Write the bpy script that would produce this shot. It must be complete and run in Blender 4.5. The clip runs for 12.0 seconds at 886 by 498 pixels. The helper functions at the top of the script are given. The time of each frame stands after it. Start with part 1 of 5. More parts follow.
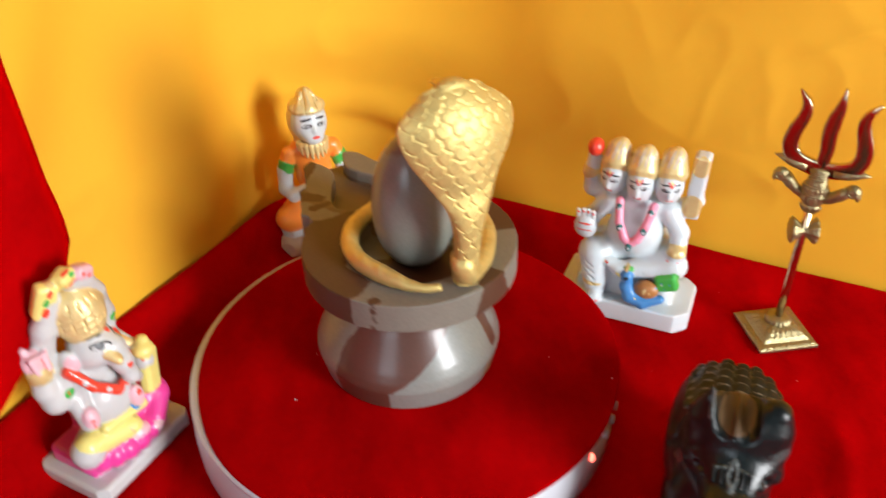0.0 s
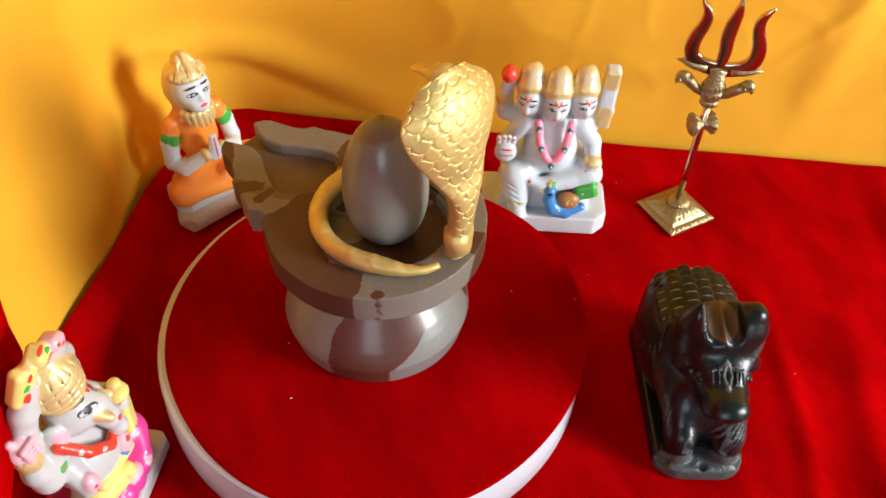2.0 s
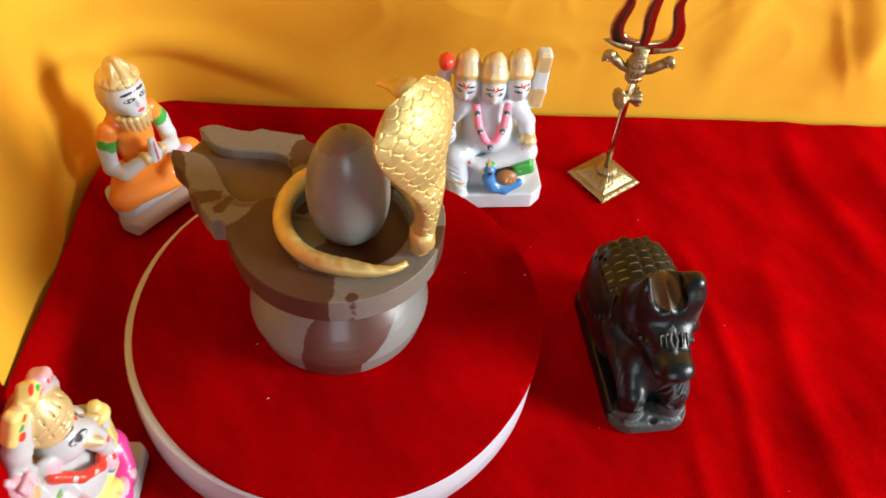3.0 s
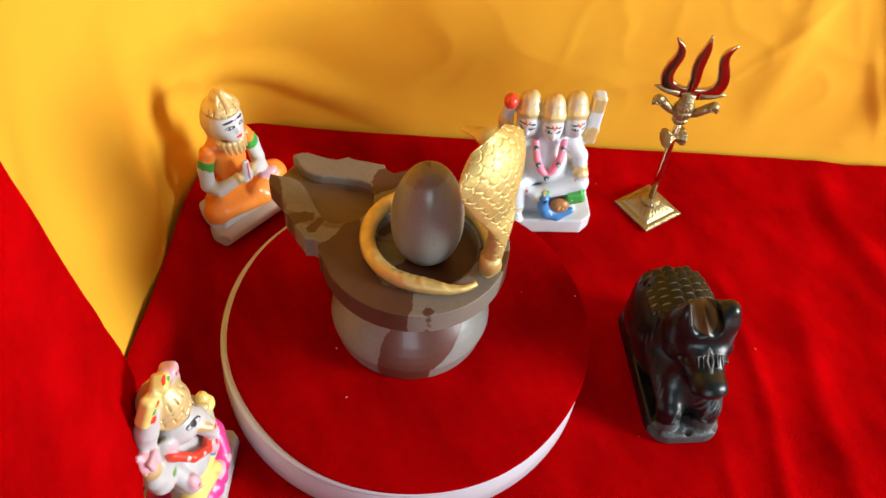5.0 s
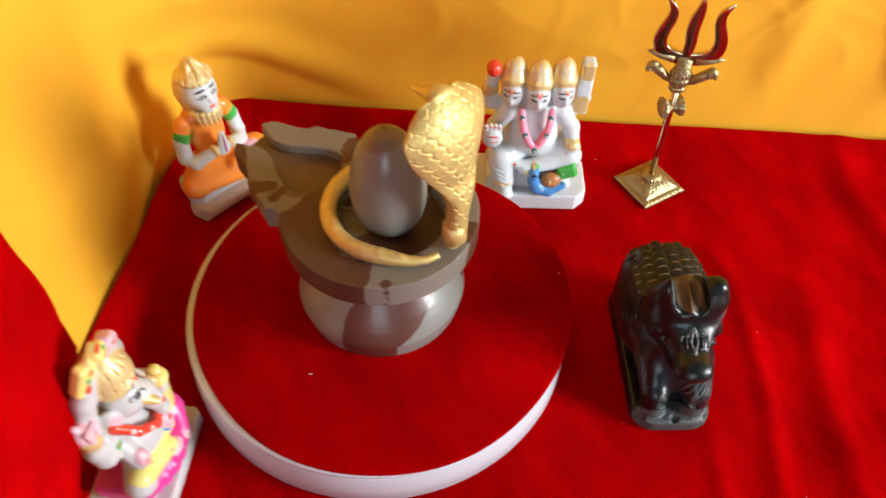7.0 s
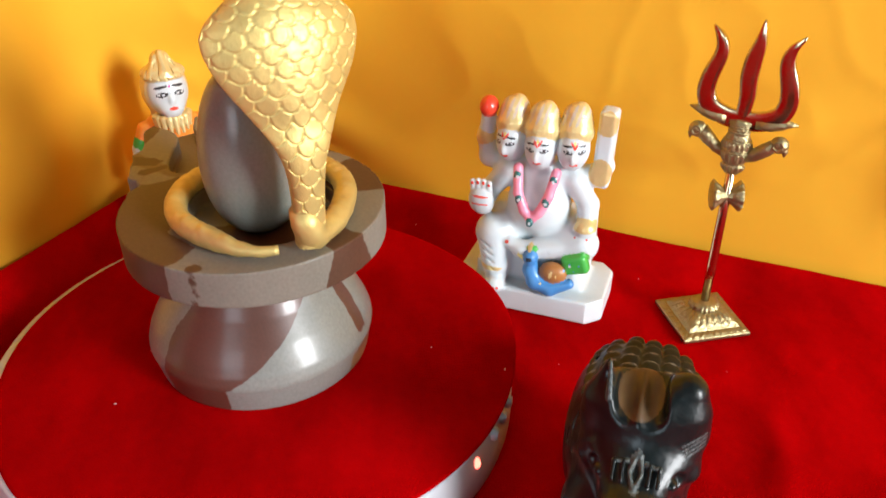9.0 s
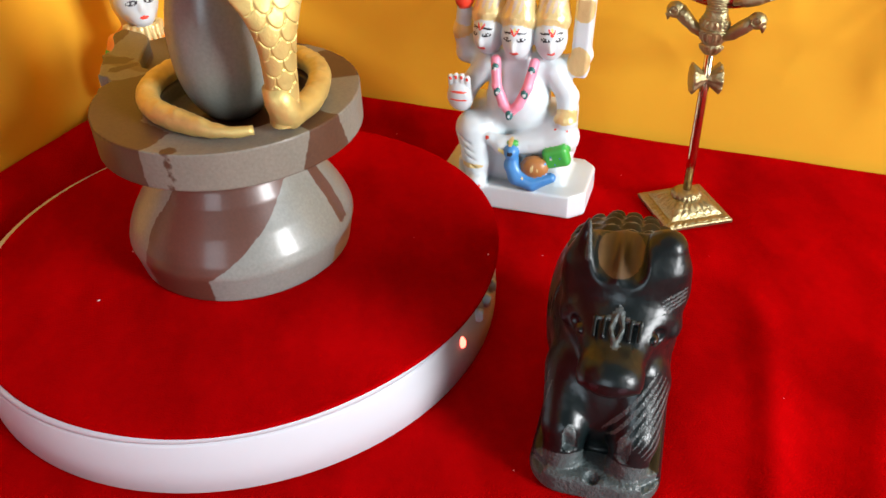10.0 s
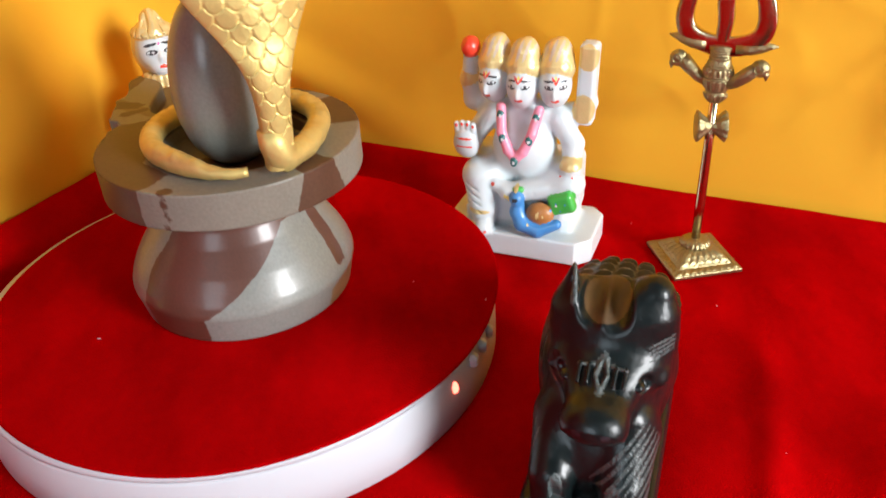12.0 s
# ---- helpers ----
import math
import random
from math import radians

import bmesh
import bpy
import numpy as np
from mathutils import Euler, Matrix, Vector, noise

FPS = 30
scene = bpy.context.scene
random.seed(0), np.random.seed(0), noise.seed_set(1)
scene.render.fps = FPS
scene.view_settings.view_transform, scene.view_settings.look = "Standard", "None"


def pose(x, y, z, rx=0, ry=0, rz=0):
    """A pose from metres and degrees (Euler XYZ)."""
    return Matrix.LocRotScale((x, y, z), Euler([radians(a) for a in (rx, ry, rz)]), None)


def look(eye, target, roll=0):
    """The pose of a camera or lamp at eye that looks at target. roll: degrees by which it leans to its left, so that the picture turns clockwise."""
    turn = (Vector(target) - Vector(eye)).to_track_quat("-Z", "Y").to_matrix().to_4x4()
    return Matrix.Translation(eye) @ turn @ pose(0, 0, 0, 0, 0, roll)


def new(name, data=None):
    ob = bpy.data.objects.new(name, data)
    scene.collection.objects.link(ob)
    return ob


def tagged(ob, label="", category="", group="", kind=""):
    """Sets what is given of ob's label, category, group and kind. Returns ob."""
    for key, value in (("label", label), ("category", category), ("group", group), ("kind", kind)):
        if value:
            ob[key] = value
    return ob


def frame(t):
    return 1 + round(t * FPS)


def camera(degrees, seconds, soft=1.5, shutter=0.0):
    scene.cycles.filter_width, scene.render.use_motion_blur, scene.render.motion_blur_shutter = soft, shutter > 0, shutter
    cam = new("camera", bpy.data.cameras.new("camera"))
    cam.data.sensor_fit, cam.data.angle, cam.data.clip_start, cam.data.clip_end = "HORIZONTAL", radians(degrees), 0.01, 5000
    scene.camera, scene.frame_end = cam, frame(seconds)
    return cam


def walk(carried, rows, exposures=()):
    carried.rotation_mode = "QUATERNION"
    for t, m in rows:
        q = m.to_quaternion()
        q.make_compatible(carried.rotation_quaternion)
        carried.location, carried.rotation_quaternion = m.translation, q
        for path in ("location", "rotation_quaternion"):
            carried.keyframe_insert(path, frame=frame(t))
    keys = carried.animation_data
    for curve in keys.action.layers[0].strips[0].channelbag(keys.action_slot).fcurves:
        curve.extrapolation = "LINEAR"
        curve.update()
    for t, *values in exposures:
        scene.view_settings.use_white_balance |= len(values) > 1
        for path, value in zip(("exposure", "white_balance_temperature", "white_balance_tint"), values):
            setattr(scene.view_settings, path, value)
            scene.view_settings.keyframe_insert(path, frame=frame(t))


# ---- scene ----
cam = camera(57.6, 12.0, shutter=0.5)
PATH = [
    (0, (0.007, -0.293, 0.296), (0.067, 1.328, -0.873), -1.6),
    (0.5, (-0.044, -0.266, 0.314), (0.161, 1.302, -0.911), -1.6),
    (1, (-0.053, -0.246, 0.313), (0.328, 1.191, -1.025), -0.7),
    (1.5, (-0.067, -0.239, 0.319), (0.422, 1.08, -1.103), 1.4),
    (2, (-0.072, -0.239, 0.334), (0.487, 1.017, -1.118), 1.4),
    (2.5, (-0.076, -0.231, 0.351), (0.55, 0.937, -1.147), 2.9),
    (3, (-0.094, -0.221, 0.36), (0.639, 0.827, -1.177), 5.2),
    (4.8, (-0.126, -0.228, 0.396), (0.552, 0.844, -1.15), 5.4),
    (5, (-0.125, -0.232, 0.4), (0.555, 0.863, -1.13), 5.0),
    (5.5, (-0.125, -0.241, 0.403), (0.554, 0.854, -1.126), 4.6),
    (6, (-0.12, -0.243, 0.403), (0.534, 0.863, -1.13), 3.3),
    (6.5, (-0.107, -0.244, 0.394), (0.521, 0.863, -1.149), 1.6),
    (7, (-0.084, -0.248, 0.378), (0.473, 0.899, -1.163), 0.8),
    (7.5, (-0.012, -0.256, 0.319), (0.445, 1.003, -1.166), 0.9),
    (7.7, (0.01, -0.256, 0.304), (0.379, 1.125, -1.095), -0.2),
    (9.3, (0.048, -0.269, 0.224), (0.21, 1.413, -0.846), -0.7),
    (9.5, (0.049, -0.274, 0.219), (0.215, 1.356, -0.928), -1.1),
    (10, (0.048, -0.277, 0.212), (0.229, 1.335, -0.958), -2.3),
    (10.5, (0.048, -0.276, 0.21), (0.233, 1.332, -0.964), -2.1),
    (11, (0.049, -0.275, 0.222), (0.244, 1.404, -0.848), -2.2),
    (11.5, (0.046, -0.277, 0.222), (0.241, 1.403, -0.846), -1.7),
    (12, (0.064, -0.28, 0.209), (0.158, 1.413, -0.852), -3.3),
]
walk(cam, [(t, look(eye, target, roll)) for t, eye, target, roll in PATH], [(0, -0.55), (1.2, -0.48), (2.4, -0.42), (12, -0.42)])

# ---- light ----
# Room axes: U runs to the right along the back wall, N runs into it.
AX_U, AX_N = Vector((0.866, -0.5, 0)), Vector((0.5, 0.866, 0))


def room(u, n, z):
    return AX_U * u + AX_N * n + Vector((0, 0, z))


WIN_U, WIN_N, WIN_Z, WIN_W, WIN_H = 1.6, -0.4, 0.55, 0.46, 0.62
FRONT_U, FRONT_Z, FRONT_W, FRONT_H = 0.15, 0.9, 0.9, 1.1
world = bpy.data.worlds.new("sky")
scene.world = world
world.use_nodes = True
sky = world.node_tree.nodes.new("ShaderNodeTexSky")
sky.sky_type, sky.sun_disc, sky.sun_elevation, sky.sun_rotation = "NISHITA", False, radians(40), radians(60)
world.node_tree.links.new(sky.outputs[0], world.node_tree.nodes["Background"].inputs[0])
world.node_tree.nodes["Background"].inputs[1].default_value = 0.12



def window_lamp(name, place, target, width, height, energy, colour):
    data = bpy.data.lights.new(name, "AREA")
    data.shape, data.size, data.size_y, data.energy, data.color = "RECTANGLE", width, height, energy, colour
    ob = new(name, data)
    ob.matrix_world = look(place, target)


NF = -2.6
window_lamp("window_light", room(WIN_U, WIN_N, WIN_Z), room(0, -0.05, 0.0), WIN_W, WIN_H, 60, (0.96, 0.98, 1.0))
window_lamp("front_window_light", room(FRONT_U, NF, FRONT_Z), room(0, 0, 0.0), FRONT_W, FRONT_H, 22, (0.78, 0.91, 1.0))


# ---- materials ----
def material(name, base, rough=0.5, metal=0.0, vary=0.12, scale=40.0, bump=0.0, bump_scale=400.0, sheen=0.0, sheen_tint=None, coat=0.0, sss=0.0, spec=0.5):
    m = bpy.data.materials.new(name)
    m.use_nodes = True
    nt = m.node_tree
    b = nt.nodes["Principled BSDF"]
    b.inputs["Roughness"].default_value, b.inputs["Metallic"].default_value = rough, metal
    b.inputs["Specular IOR Level"].default_value = spec
    if sheen:
        b.inputs["Sheen Weight"].default_value, b.inputs["Sheen Roughness"].default_value = sheen, 0.45
        b.inputs["Sheen Tint"].default_value = (*(sheen_tint or base), 1)
    if coat:
        b.inputs["Coat Weight"].default_value, b.inputs["Coat Roughness"].default_value = coat, 0.12
    if sss:
        b.inputs["Subsurface Weight"].default_value, b.inputs["Subsurface Scale"].default_value = sss, 0.005
        b.inputs["Subsurface Radius"].default_value = (1.0, 0.92, 0.88)
    geo = nt.nodes.new("ShaderNodeTexCoord")
    n1, n2 = nt.nodes.new("ShaderNodeTexNoise"), nt.nodes.new("ShaderNodeTexNoise")
    n1.inputs["Scale"].default_value, n1.inputs["Detail"].default_value = scale, 5
    n2.inputs["Scale"].default_value, n2.inputs["Detail"].default_value = bump_scale, 3
    for n in (n1, n2):
        nt.links.new(geo.outputs["Object"], n.inputs["Vector"])
    mixed = nt.nodes.new("ShaderNodeMix")
    mixed.data_type = "RGBA"
    mixed.inputs["A"].default_value = (*[c * (1 - vary) for c in base], 1)
    mixed.inputs["B"].default_value = (*[min(1, c * (1 + vary)) for c in base], 1)
    nt.links.new(n1.outputs["Fac"], mixed.inputs["Factor"])
    nt.links.new(mixed.outputs["Result"], b.inputs["Base Color"])
    rr = nt.nodes.new("ShaderNodeMapRange")
    rr.inputs["To Min"].default_value, rr.inputs["To Max"].default_value = max(0.03, rough - 0.08), min(1, rough + 0.08)
    nt.links.new(n2.outputs["Fac"], rr.inputs["Value"])
    nt.links.new(rr.outputs["Result"], b.inputs["Roughness"])
    if bump:
        bp = nt.nodes.new("ShaderNodeBump")
        bp.inputs["Strength"].default_value, bp.inputs["Distance"].default_value = bump, 0.001
        nt.links.new(n2.outputs["Fac"], bp.inputs["Height"])
        nt.links.new(bp.outputs["Normal"], b.inputs["Normal"])
    return m


def stone_material(name, ground, brown, ochre, rough=0.3, coat=0.3):
    """Polished banded stone: a grey ground with brown and ochre patches, whose borders the attributes give, over fine grain."""
    m = bpy.data.materials.new(name)
    m.use_nodes = True
    nt = m.node_tree
    b = nt.nodes["Principled BSDF"]
    b.inputs["Coat Weight"].default_value, b.inputs["Coat Roughness"].default_value = coat, 0.14
    b.inputs["Specular IOR Level"].default_value = 0.25 + 0.8 * coat
    geo = nt.nodes.new("ShaderNodeTexCoord")

    def cloud(scale, detail, stretch=(1, 1, 1)):
        place, n = nt.nodes.new("ShaderNodeMapping"), nt.nodes.new("ShaderNodeTexNoise")
        place.inputs["Scale"].default_value = stretch
        n.inputs["Scale"].default_value, n.inputs["Detail"].default_value = scale, detail
        nt.links.new(geo.outputs["Object"], place.inputs["Vector"])
        nt.links.new(place.outputs["Vector"], n.inputs["Vector"])
        return n.outputs["Fac"]

    def blend(factor, one, two):
        mixed = nt.nodes.new("ShaderNodeMix")
        mixed.data_type = "RGBA"
        nt.links.new(factor, mixed.inputs["Factor"])
        for socket, value in (("A", one), ("B", two)):
            if isinstance(value, tuple):
                mixed.inputs[socket].default_value = (*value, 1)
            else:
                nt.links.new(value, mixed.inputs[socket])
        return mixed.outputs["Result"]

    def inside(attribute, edge):
        at, jig, add, span = (nt.nodes.new(k) for k in ("ShaderNodeAttribute", "ShaderNodeMath", "ShaderNodeMath", "ShaderNodeMapRange"))
        at.attribute_name = attribute
        jig.operation, jig.inputs[1].default_value = "MULTIPLY_ADD", 2.6
        jig.inputs[2].default_value = -1.3
        nt.links.new(cloud(330, 3), jig.inputs[0])
        nt.links.new(at.outputs["Fac"], add.inputs[0])
        nt.links.new(jig.outputs[0], add.inputs[1])
        span.inputs["From Min"].default_value, span.inputs["From Max"].default_value = -edge, edge
        nt.links.new(add.outputs[0], span.inputs["Value"])
        return span.outputs["Result"]

    soft = cloud(45, 4, (1, 1, 0.6))
    base = blend(soft, tuple(c * 0.86 for c in ground), tuple(c * 1.12 for c in ground))
    base = blend(inside("ochre_patch", 0.5), base, blend(cloud(70, 4, (0.5, 0.5, 2.2)), tuple(c * 0.7 for c in ochre), tuple(c * 1.35 for c in ochre)))
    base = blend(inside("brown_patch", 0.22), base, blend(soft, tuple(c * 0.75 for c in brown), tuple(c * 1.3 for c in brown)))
    grain = cloud(900, 4)
    mixed = nt.nodes.new("ShaderNodeMix")
    mixed.data_type, mixed.blend_type = "RGBA", "OVERLAY"
    mixed.inputs["Factor"].default_value = 0.22
    nt.links.new(base, mixed.inputs["A"])
    nt.links.new(grain, mixed.inputs["B"])
    nt.links.new(mixed.outputs["Result"], b.inputs["Base Color"])
    rr = nt.nodes.new("ShaderNodeMapRange")
    rr.inputs["To Min"].default_value, rr.inputs["To Max"].default_value = rough - 0.07, rough + 0.1
    nt.links.new(soft, rr.inputs["Value"])
    nt.links.new(rr.outputs["Result"], b.inputs["Roughness"])
    bp = nt.nodes.new("ShaderNodeBump")
    bp.inputs["Strength"].default_value, bp.inputs["Distance"].default_value = 0.1, 0.0004
    nt.links.new(grain, bp.inputs["Height"])
    nt.links.new(bp.outputs["Normal"], b.inputs["Normal"])
    return m


PLASTER = material("wall_paint", (0.4, 0.42, 0.44), 0.8, vary=0.05, scale=3, bump=0.2, bump_scale=120)
BOARD = material("floor_stone", (0.35, 0.3, 0.26), 0.5, vary=0.1, scale=4)
YELLOW = material("yellow_cotton", (0.8, 0.42, 0.029), 0.8, vary=0.06, scale=9, bump=0.07, bump_scale=1500, sheen=0.08, sheen_tint=(1, 0.7, 0.2), spec=0.15)
def velvet_material(name, base, seed):
    """Velvet: short nap brushed in soft patches and streaks."""
    m = material(name, base, 0.92, vary=0.12, scale=260, bump=0.35, bump_scale=1300, sheen=0.3, sheen_tint=(1, 0.0, 0.0), spec=0.0)
    nt = m.node_tree
    b = nt.nodes["Principled BSDF"]
    old = b.inputs["Base Color"].links[0].from_socket
    geo = nt.nodes.new("ShaderNodeTexCoord")
    for sc, stretch, amount in ((14, (1, 1, 1), 0.19), (40, (1.3, 0.5, 1), 0.16)):
        place = nt.nodes.new("ShaderNodeMapping")
        place.inputs["Location"].default_value, place.inputs["Rotation"].default_value, place.inputs["Scale"].default_value = (seed, 0, 0), (0, 0, 0.4), stretch
        patch = nt.nodes.new("ShaderNodeTexNoise")
        patch.inputs["Scale"].default_value, patch.inputs["Detail"].default_value = sc, 4
        span = nt.nodes.new("ShaderNodeMapRange")
        span.inputs["From Min"].default_value, span.inputs["From Max"].default_value = 0.35, 0.65
        span.inputs["To Min"].default_value, span.inputs["To Max"].default_value = 1 - amount, 1 + amount
        times = nt.nodes.new("ShaderNodeVectorMath")
        times.operation = "SCALE"
        nt.links.new(geo.outputs["Object"], place.inputs["Vector"])
        nt.links.new(place.outputs["Vector"], patch.inputs["Vector"])
        nt.links.new(patch.outputs["Fac"], span.inputs["Value"])
        nt.links.new(old, times.inputs[0])
        nt.links.new(span.outputs["Result"], times.inputs["Scale"])
        old = times.outputs["Vector"]
    nt.links.new(old, b.inputs["Base Color"])
    return m


RED = velvet_material("red_velvet", (0.33, 0.0006, 0.0015), 0.0)
DARKRED = velvet_material("velvet_pad", (0.29, 0.0005, 0.0014), 3.0)
PLASTIC = material("white_plastic", (0.54, 0.565, 0.61), 0.4, vary=0.03, scale=12)
STONE = stone_material("banded_stone", (0.2, 0.21, 0.192), (0.092, 0.038, 0.026), (0.2, 0.125, 0.06), 0.37)
STONE_TOP = stone_material("banded_stone_plate", (0.19, 0.174, 0.142), (0.082, 0.04, 0.024), (0.15, 0.1, 0.06), 0.42, 0.06)
STONE_EGG = stone_material("egg_stone", (0.185, 0.2, 0.175), (0.075, 0.035, 0.024), (0.15, 0.12, 0.09), 0.3, 0.2)
GOLD = material("gold_leaf", (0.62, 0.49, 0.17), 0.5, 0.55, vary=0.32, scale=130, bump=0.2, bump_scale=420)
BRASS = material("polished_brass", (0.6, 0.47, 0.29), 0.2, 1.0, vary=0.1, scale=80, bump=0.1, bump_scale=300)
BRASS_CAST = material("cast_brass", (0.37, 0.32, 0.17), 0.42, 0.9, vary=0.25, scale=300, bump=0.6, bump_scale=700)
MARBLE = material("white_marble_dust", (0.62, 0.68, 0.7), 0.32, vary=0.03, scale=50, coat=0.06, sss=0.7, bump=0.22, bump_scale=240)
# darker copy of the marble white, holds down the strongly lit elephant statue
DIM_MARBLE = material("dimmed_marble_dust", (0.55, 0.565, 0.565), 0.34, vary=0.05, scale=50, coat=0.06, bump=0.22, bump_scale=240, sss=0.5)
IVORY = material("cream_marble_dust", (0.62, 0.52, 0.42), 0.35, vary=0.1, scale=40, coat=0.15, bump=0.22, bump_scale=240)
GOLDPAINT = material("gold_paint", (0.76, 0.6, 0.27), 0.35, 0.32, vary=0.2, scale=120, bump=0.3, bump_scale=600)
ORANGE = material("orange_paint", (0.93, 0.3, 0.045), 0.32, vary=0.1, scale=60, coat=0.3, bump=0.22, bump_scale=240, sss=0.25)
PINK = material("pink_paint", (0.85, 0.3, 0.42), 0.35, vary=0.12, scale=60, coat=0.2, bump=0.22, bump_scale=240, sss=0.25)
PALEPINK = material("pale_pink_paint", (0.74, 0.46, 0.52), 0.35, vary=0.1, scale=80, coat=0.2, bump=0.22, bump_scale=240, sss=0.25)
MAGENTA = material("magenta_paint", (0.75, 0.05, 0.3), 0.35, vary=0.15, scale=60, coat=0.2, bump=0.22, bump_scale=240)
GREEN = material("green_paint", (0.06, 0.42, 0.07), 0.35, vary=0.15, scale=80, coat=0.2, bump=0.22, bump_scale=240, sss=0.25)
BLUE = material("blue_paint", (0.06, 0.24, 0.55), 0.35, vary=0.15, scale=80, coat=0.2, bump=0.22, bump_scale=240)
TEAL = material("teal_paint", (0.02, 0.13, 0.13), 0.35, vary=0.15, scale=80, coat=0.2)
LEMON = material("lemon_paint", (0.8, 0.7, 0.22), 0.35, vary=0.1, scale=70, coat=0.2, bump=0.22, bump_scale=240, sss=0.25)
SCARLET = material("scarlet_paint", (0.8, 0.06, 0.03), 0.32, vary=0.1, scale=80, coat=0.3, bump=0.22, bump_scale=240)
INK = material("black_paint", (0.02, 0.02, 0.025), 0.4, vary=0.1)
JET = material("polished_dark_resin", (0.004, 0.008, 0.0085), 0.31, vary=0.6, scale=60, bump=0.7, bump_scale=110, spec=0.34, coat=0.08)
HORNBROWN = material("brown_horn", (0.085, 0.048, 0.02), 0.45, vary=0.4, scale=120)
# scraped resin, which also paints in the highlights of the shins
WORN_GLINT = material("scraped_and_glint_resin", (0.06, 0.078, 0.078), 0.36, vary=0.6, scale=250, bump=0.6, bump_scale=900)
SCUFF_GLINT = material("rubbed_edge_glint", (0.17, 0.18, 0.165), 0.45, vary=0.5, scale=300)
WINGBROWN = material("brown_paint", (0.4, 0.17, 0.05), 0.4, vary=0.2, scale=120)
LINT = material("white_lint", (0.8, 0.78, 0.75), 0.8)
led_mat = material("red_light", (0.9, 0.05, 0.04), 0.3)
led_mat.node_tree.nodes["Principled BSDF"].inputs["Emission Color"].default_value = (1, 0.12, 0.08, 1)
led_mat.node_tree.nodes["Principled BSDF"].inputs["Emission Strength"].default_value = 9.0



# ---- builders ----
def thing(name, m, label, category, group="", kind=""):
    ob = new(name)
    ob.matrix_world = m
    ob.empty_display_size = 0.01
    return tagged(ob, label, category, group, kind)


def part(name, bm, mat, parent, label="", smooth=True):
    me = bpy.data.meshes.new(name)
    bm.to_mesh(me)
    bm.free()
    for f in me.polygons:
        f.use_smooth = smooth
    for m in mat if isinstance(mat, (list, tuple)) else (mat,):
        me.materials.append(m)
    ob = new(name, me)
    ob.parent = parent
    return tagged(ob, label)


def lathe(profile, steps=96, close=True):
    """A body of revolution about z from (radius, height) pairs."""
    bm = bmesh.new()
    rings = []
    for r, z in profile:
        rings.append([bm.verts.new((r * math.cos(2 * math.pi * k / steps), r * math.sin(2 * math.pi * k / steps), z)) for k in range(steps)])
    for a, b in zip(rings, rings[1:]):
        for k in range(steps):
            bm.faces.new((a[k], a[(k + 1) % steps], b[(k + 1) % steps], b[k]))
    if close:
        bm.faces.new(rings[0][::-1])
        bm.faces.new(rings[-1])
    return bm


def tube(points, radii, sides=14, caps=True, flat=1.0):
    """A round bar along points, with its own radius at each."""
    bm = bmesh.new()
    pts = [Vector(p) for p in points]
    rings, up = [], Vector((0, 0, 1))
    for n, p in enumerate(pts):
        d = (pts[min(n + 1, len(pts) - 1)] - pts[max(n - 1, 0)]).normalized()
        side = d.cross(up)
        if side.length < 1e-3:
            side = d.cross(Vector((0, 1, 0)))
        side.normalize()
        top = side.cross(d).normalized()
        rings.append([bm.verts.new(p + radii[n] * (side * math.cos(2 * math.pi * k / sides) + top * flat * math.sin(2 * math.pi * k / sides))) for k in range(sides)])
    for a, b in zip(rings, rings[1:]):
        for k in range(sides):
            bm.faces.new((a[k], a[(k + 1) % sides], b[(k + 1) % sides], b[k]))
    if caps:
        bm.faces.new(rings[0][::-1])
        bm.faces.new(rings[-1])
    bmesh.ops.recalc_face_normals(bm, faces=bm.faces)
    return bm


def flat_bar(points, radii, depth=0.0016, steps=40):
    """A bar in the x-z plane, smooth through the points, with flat faces and rounded edges."""
    n = len(points)
    ts = np.linspace(0, 1, steps)
    kernel = np.array([0.25, 0.5, 0.25])
    cols = [np.interp(ts, np.linspace(0, 1, n), c) for c in ([p[0] for p in points], [p[1] for p in points], radii)]
    for _ in range(3):
        cols = [np.concatenate([c[:1], np.convolve(c, kernel, "valid"), c[-1:]]) for c in cols]
    bm = bmesh.new()
    rings = []
    for n in range(steps):
        a, c = max(0, n - 1), min(steps - 1, n + 1)
        d = Vector((cols[0][c] - cols[0][a], 0, cols[1][c] - cols[1][a])).normalized()
        out, r = Vector((d.z, 0, -d.x)), float(cols[2][n])
        thin = min(depth, r)
        ring = []
        for k in range(20):
            t = 2 * math.pi * k / 20
            ring.append(bm.verts.new(Vector((float(cols[0][n]), 0, float(cols[1][n]))) + out * r * math.copysign(abs(math.cos(t)) ** 0.7, math.cos(t)) + Vector((0, thin * math.copysign(abs(math.sin(t)) ** 0.4, math.sin(t)), 0))))
        rings.append(ring)
    for p, q in zip(rings, rings[1:]):
        for k in range(20):
            bm.faces.new((p[k], p[(k + 1) % 20], q[(k + 1) % 20], q[k]))
    bm.faces.new(rings[0][::-1])
    bm.faces.new(rings[-1])
    bmesh.ops.recalc_face_normals(bm, faces=bm.faces)
    return bm


def block(lo, hi, bevel=0.0, segments=2):
    bm = bmesh.new()
    bmesh.ops.create_cube(bm, size=1, matrix=Matrix.LocRotScale([(a + b) / 2 for a, b in zip(lo, hi)], None, [b - a for a, b in zip(lo, hi)]))
    if bevel:
        bmesh.ops.bevel(bm, geom=bm.edges, offset=bevel, segments=segments, affect="EDGES")
    return bm


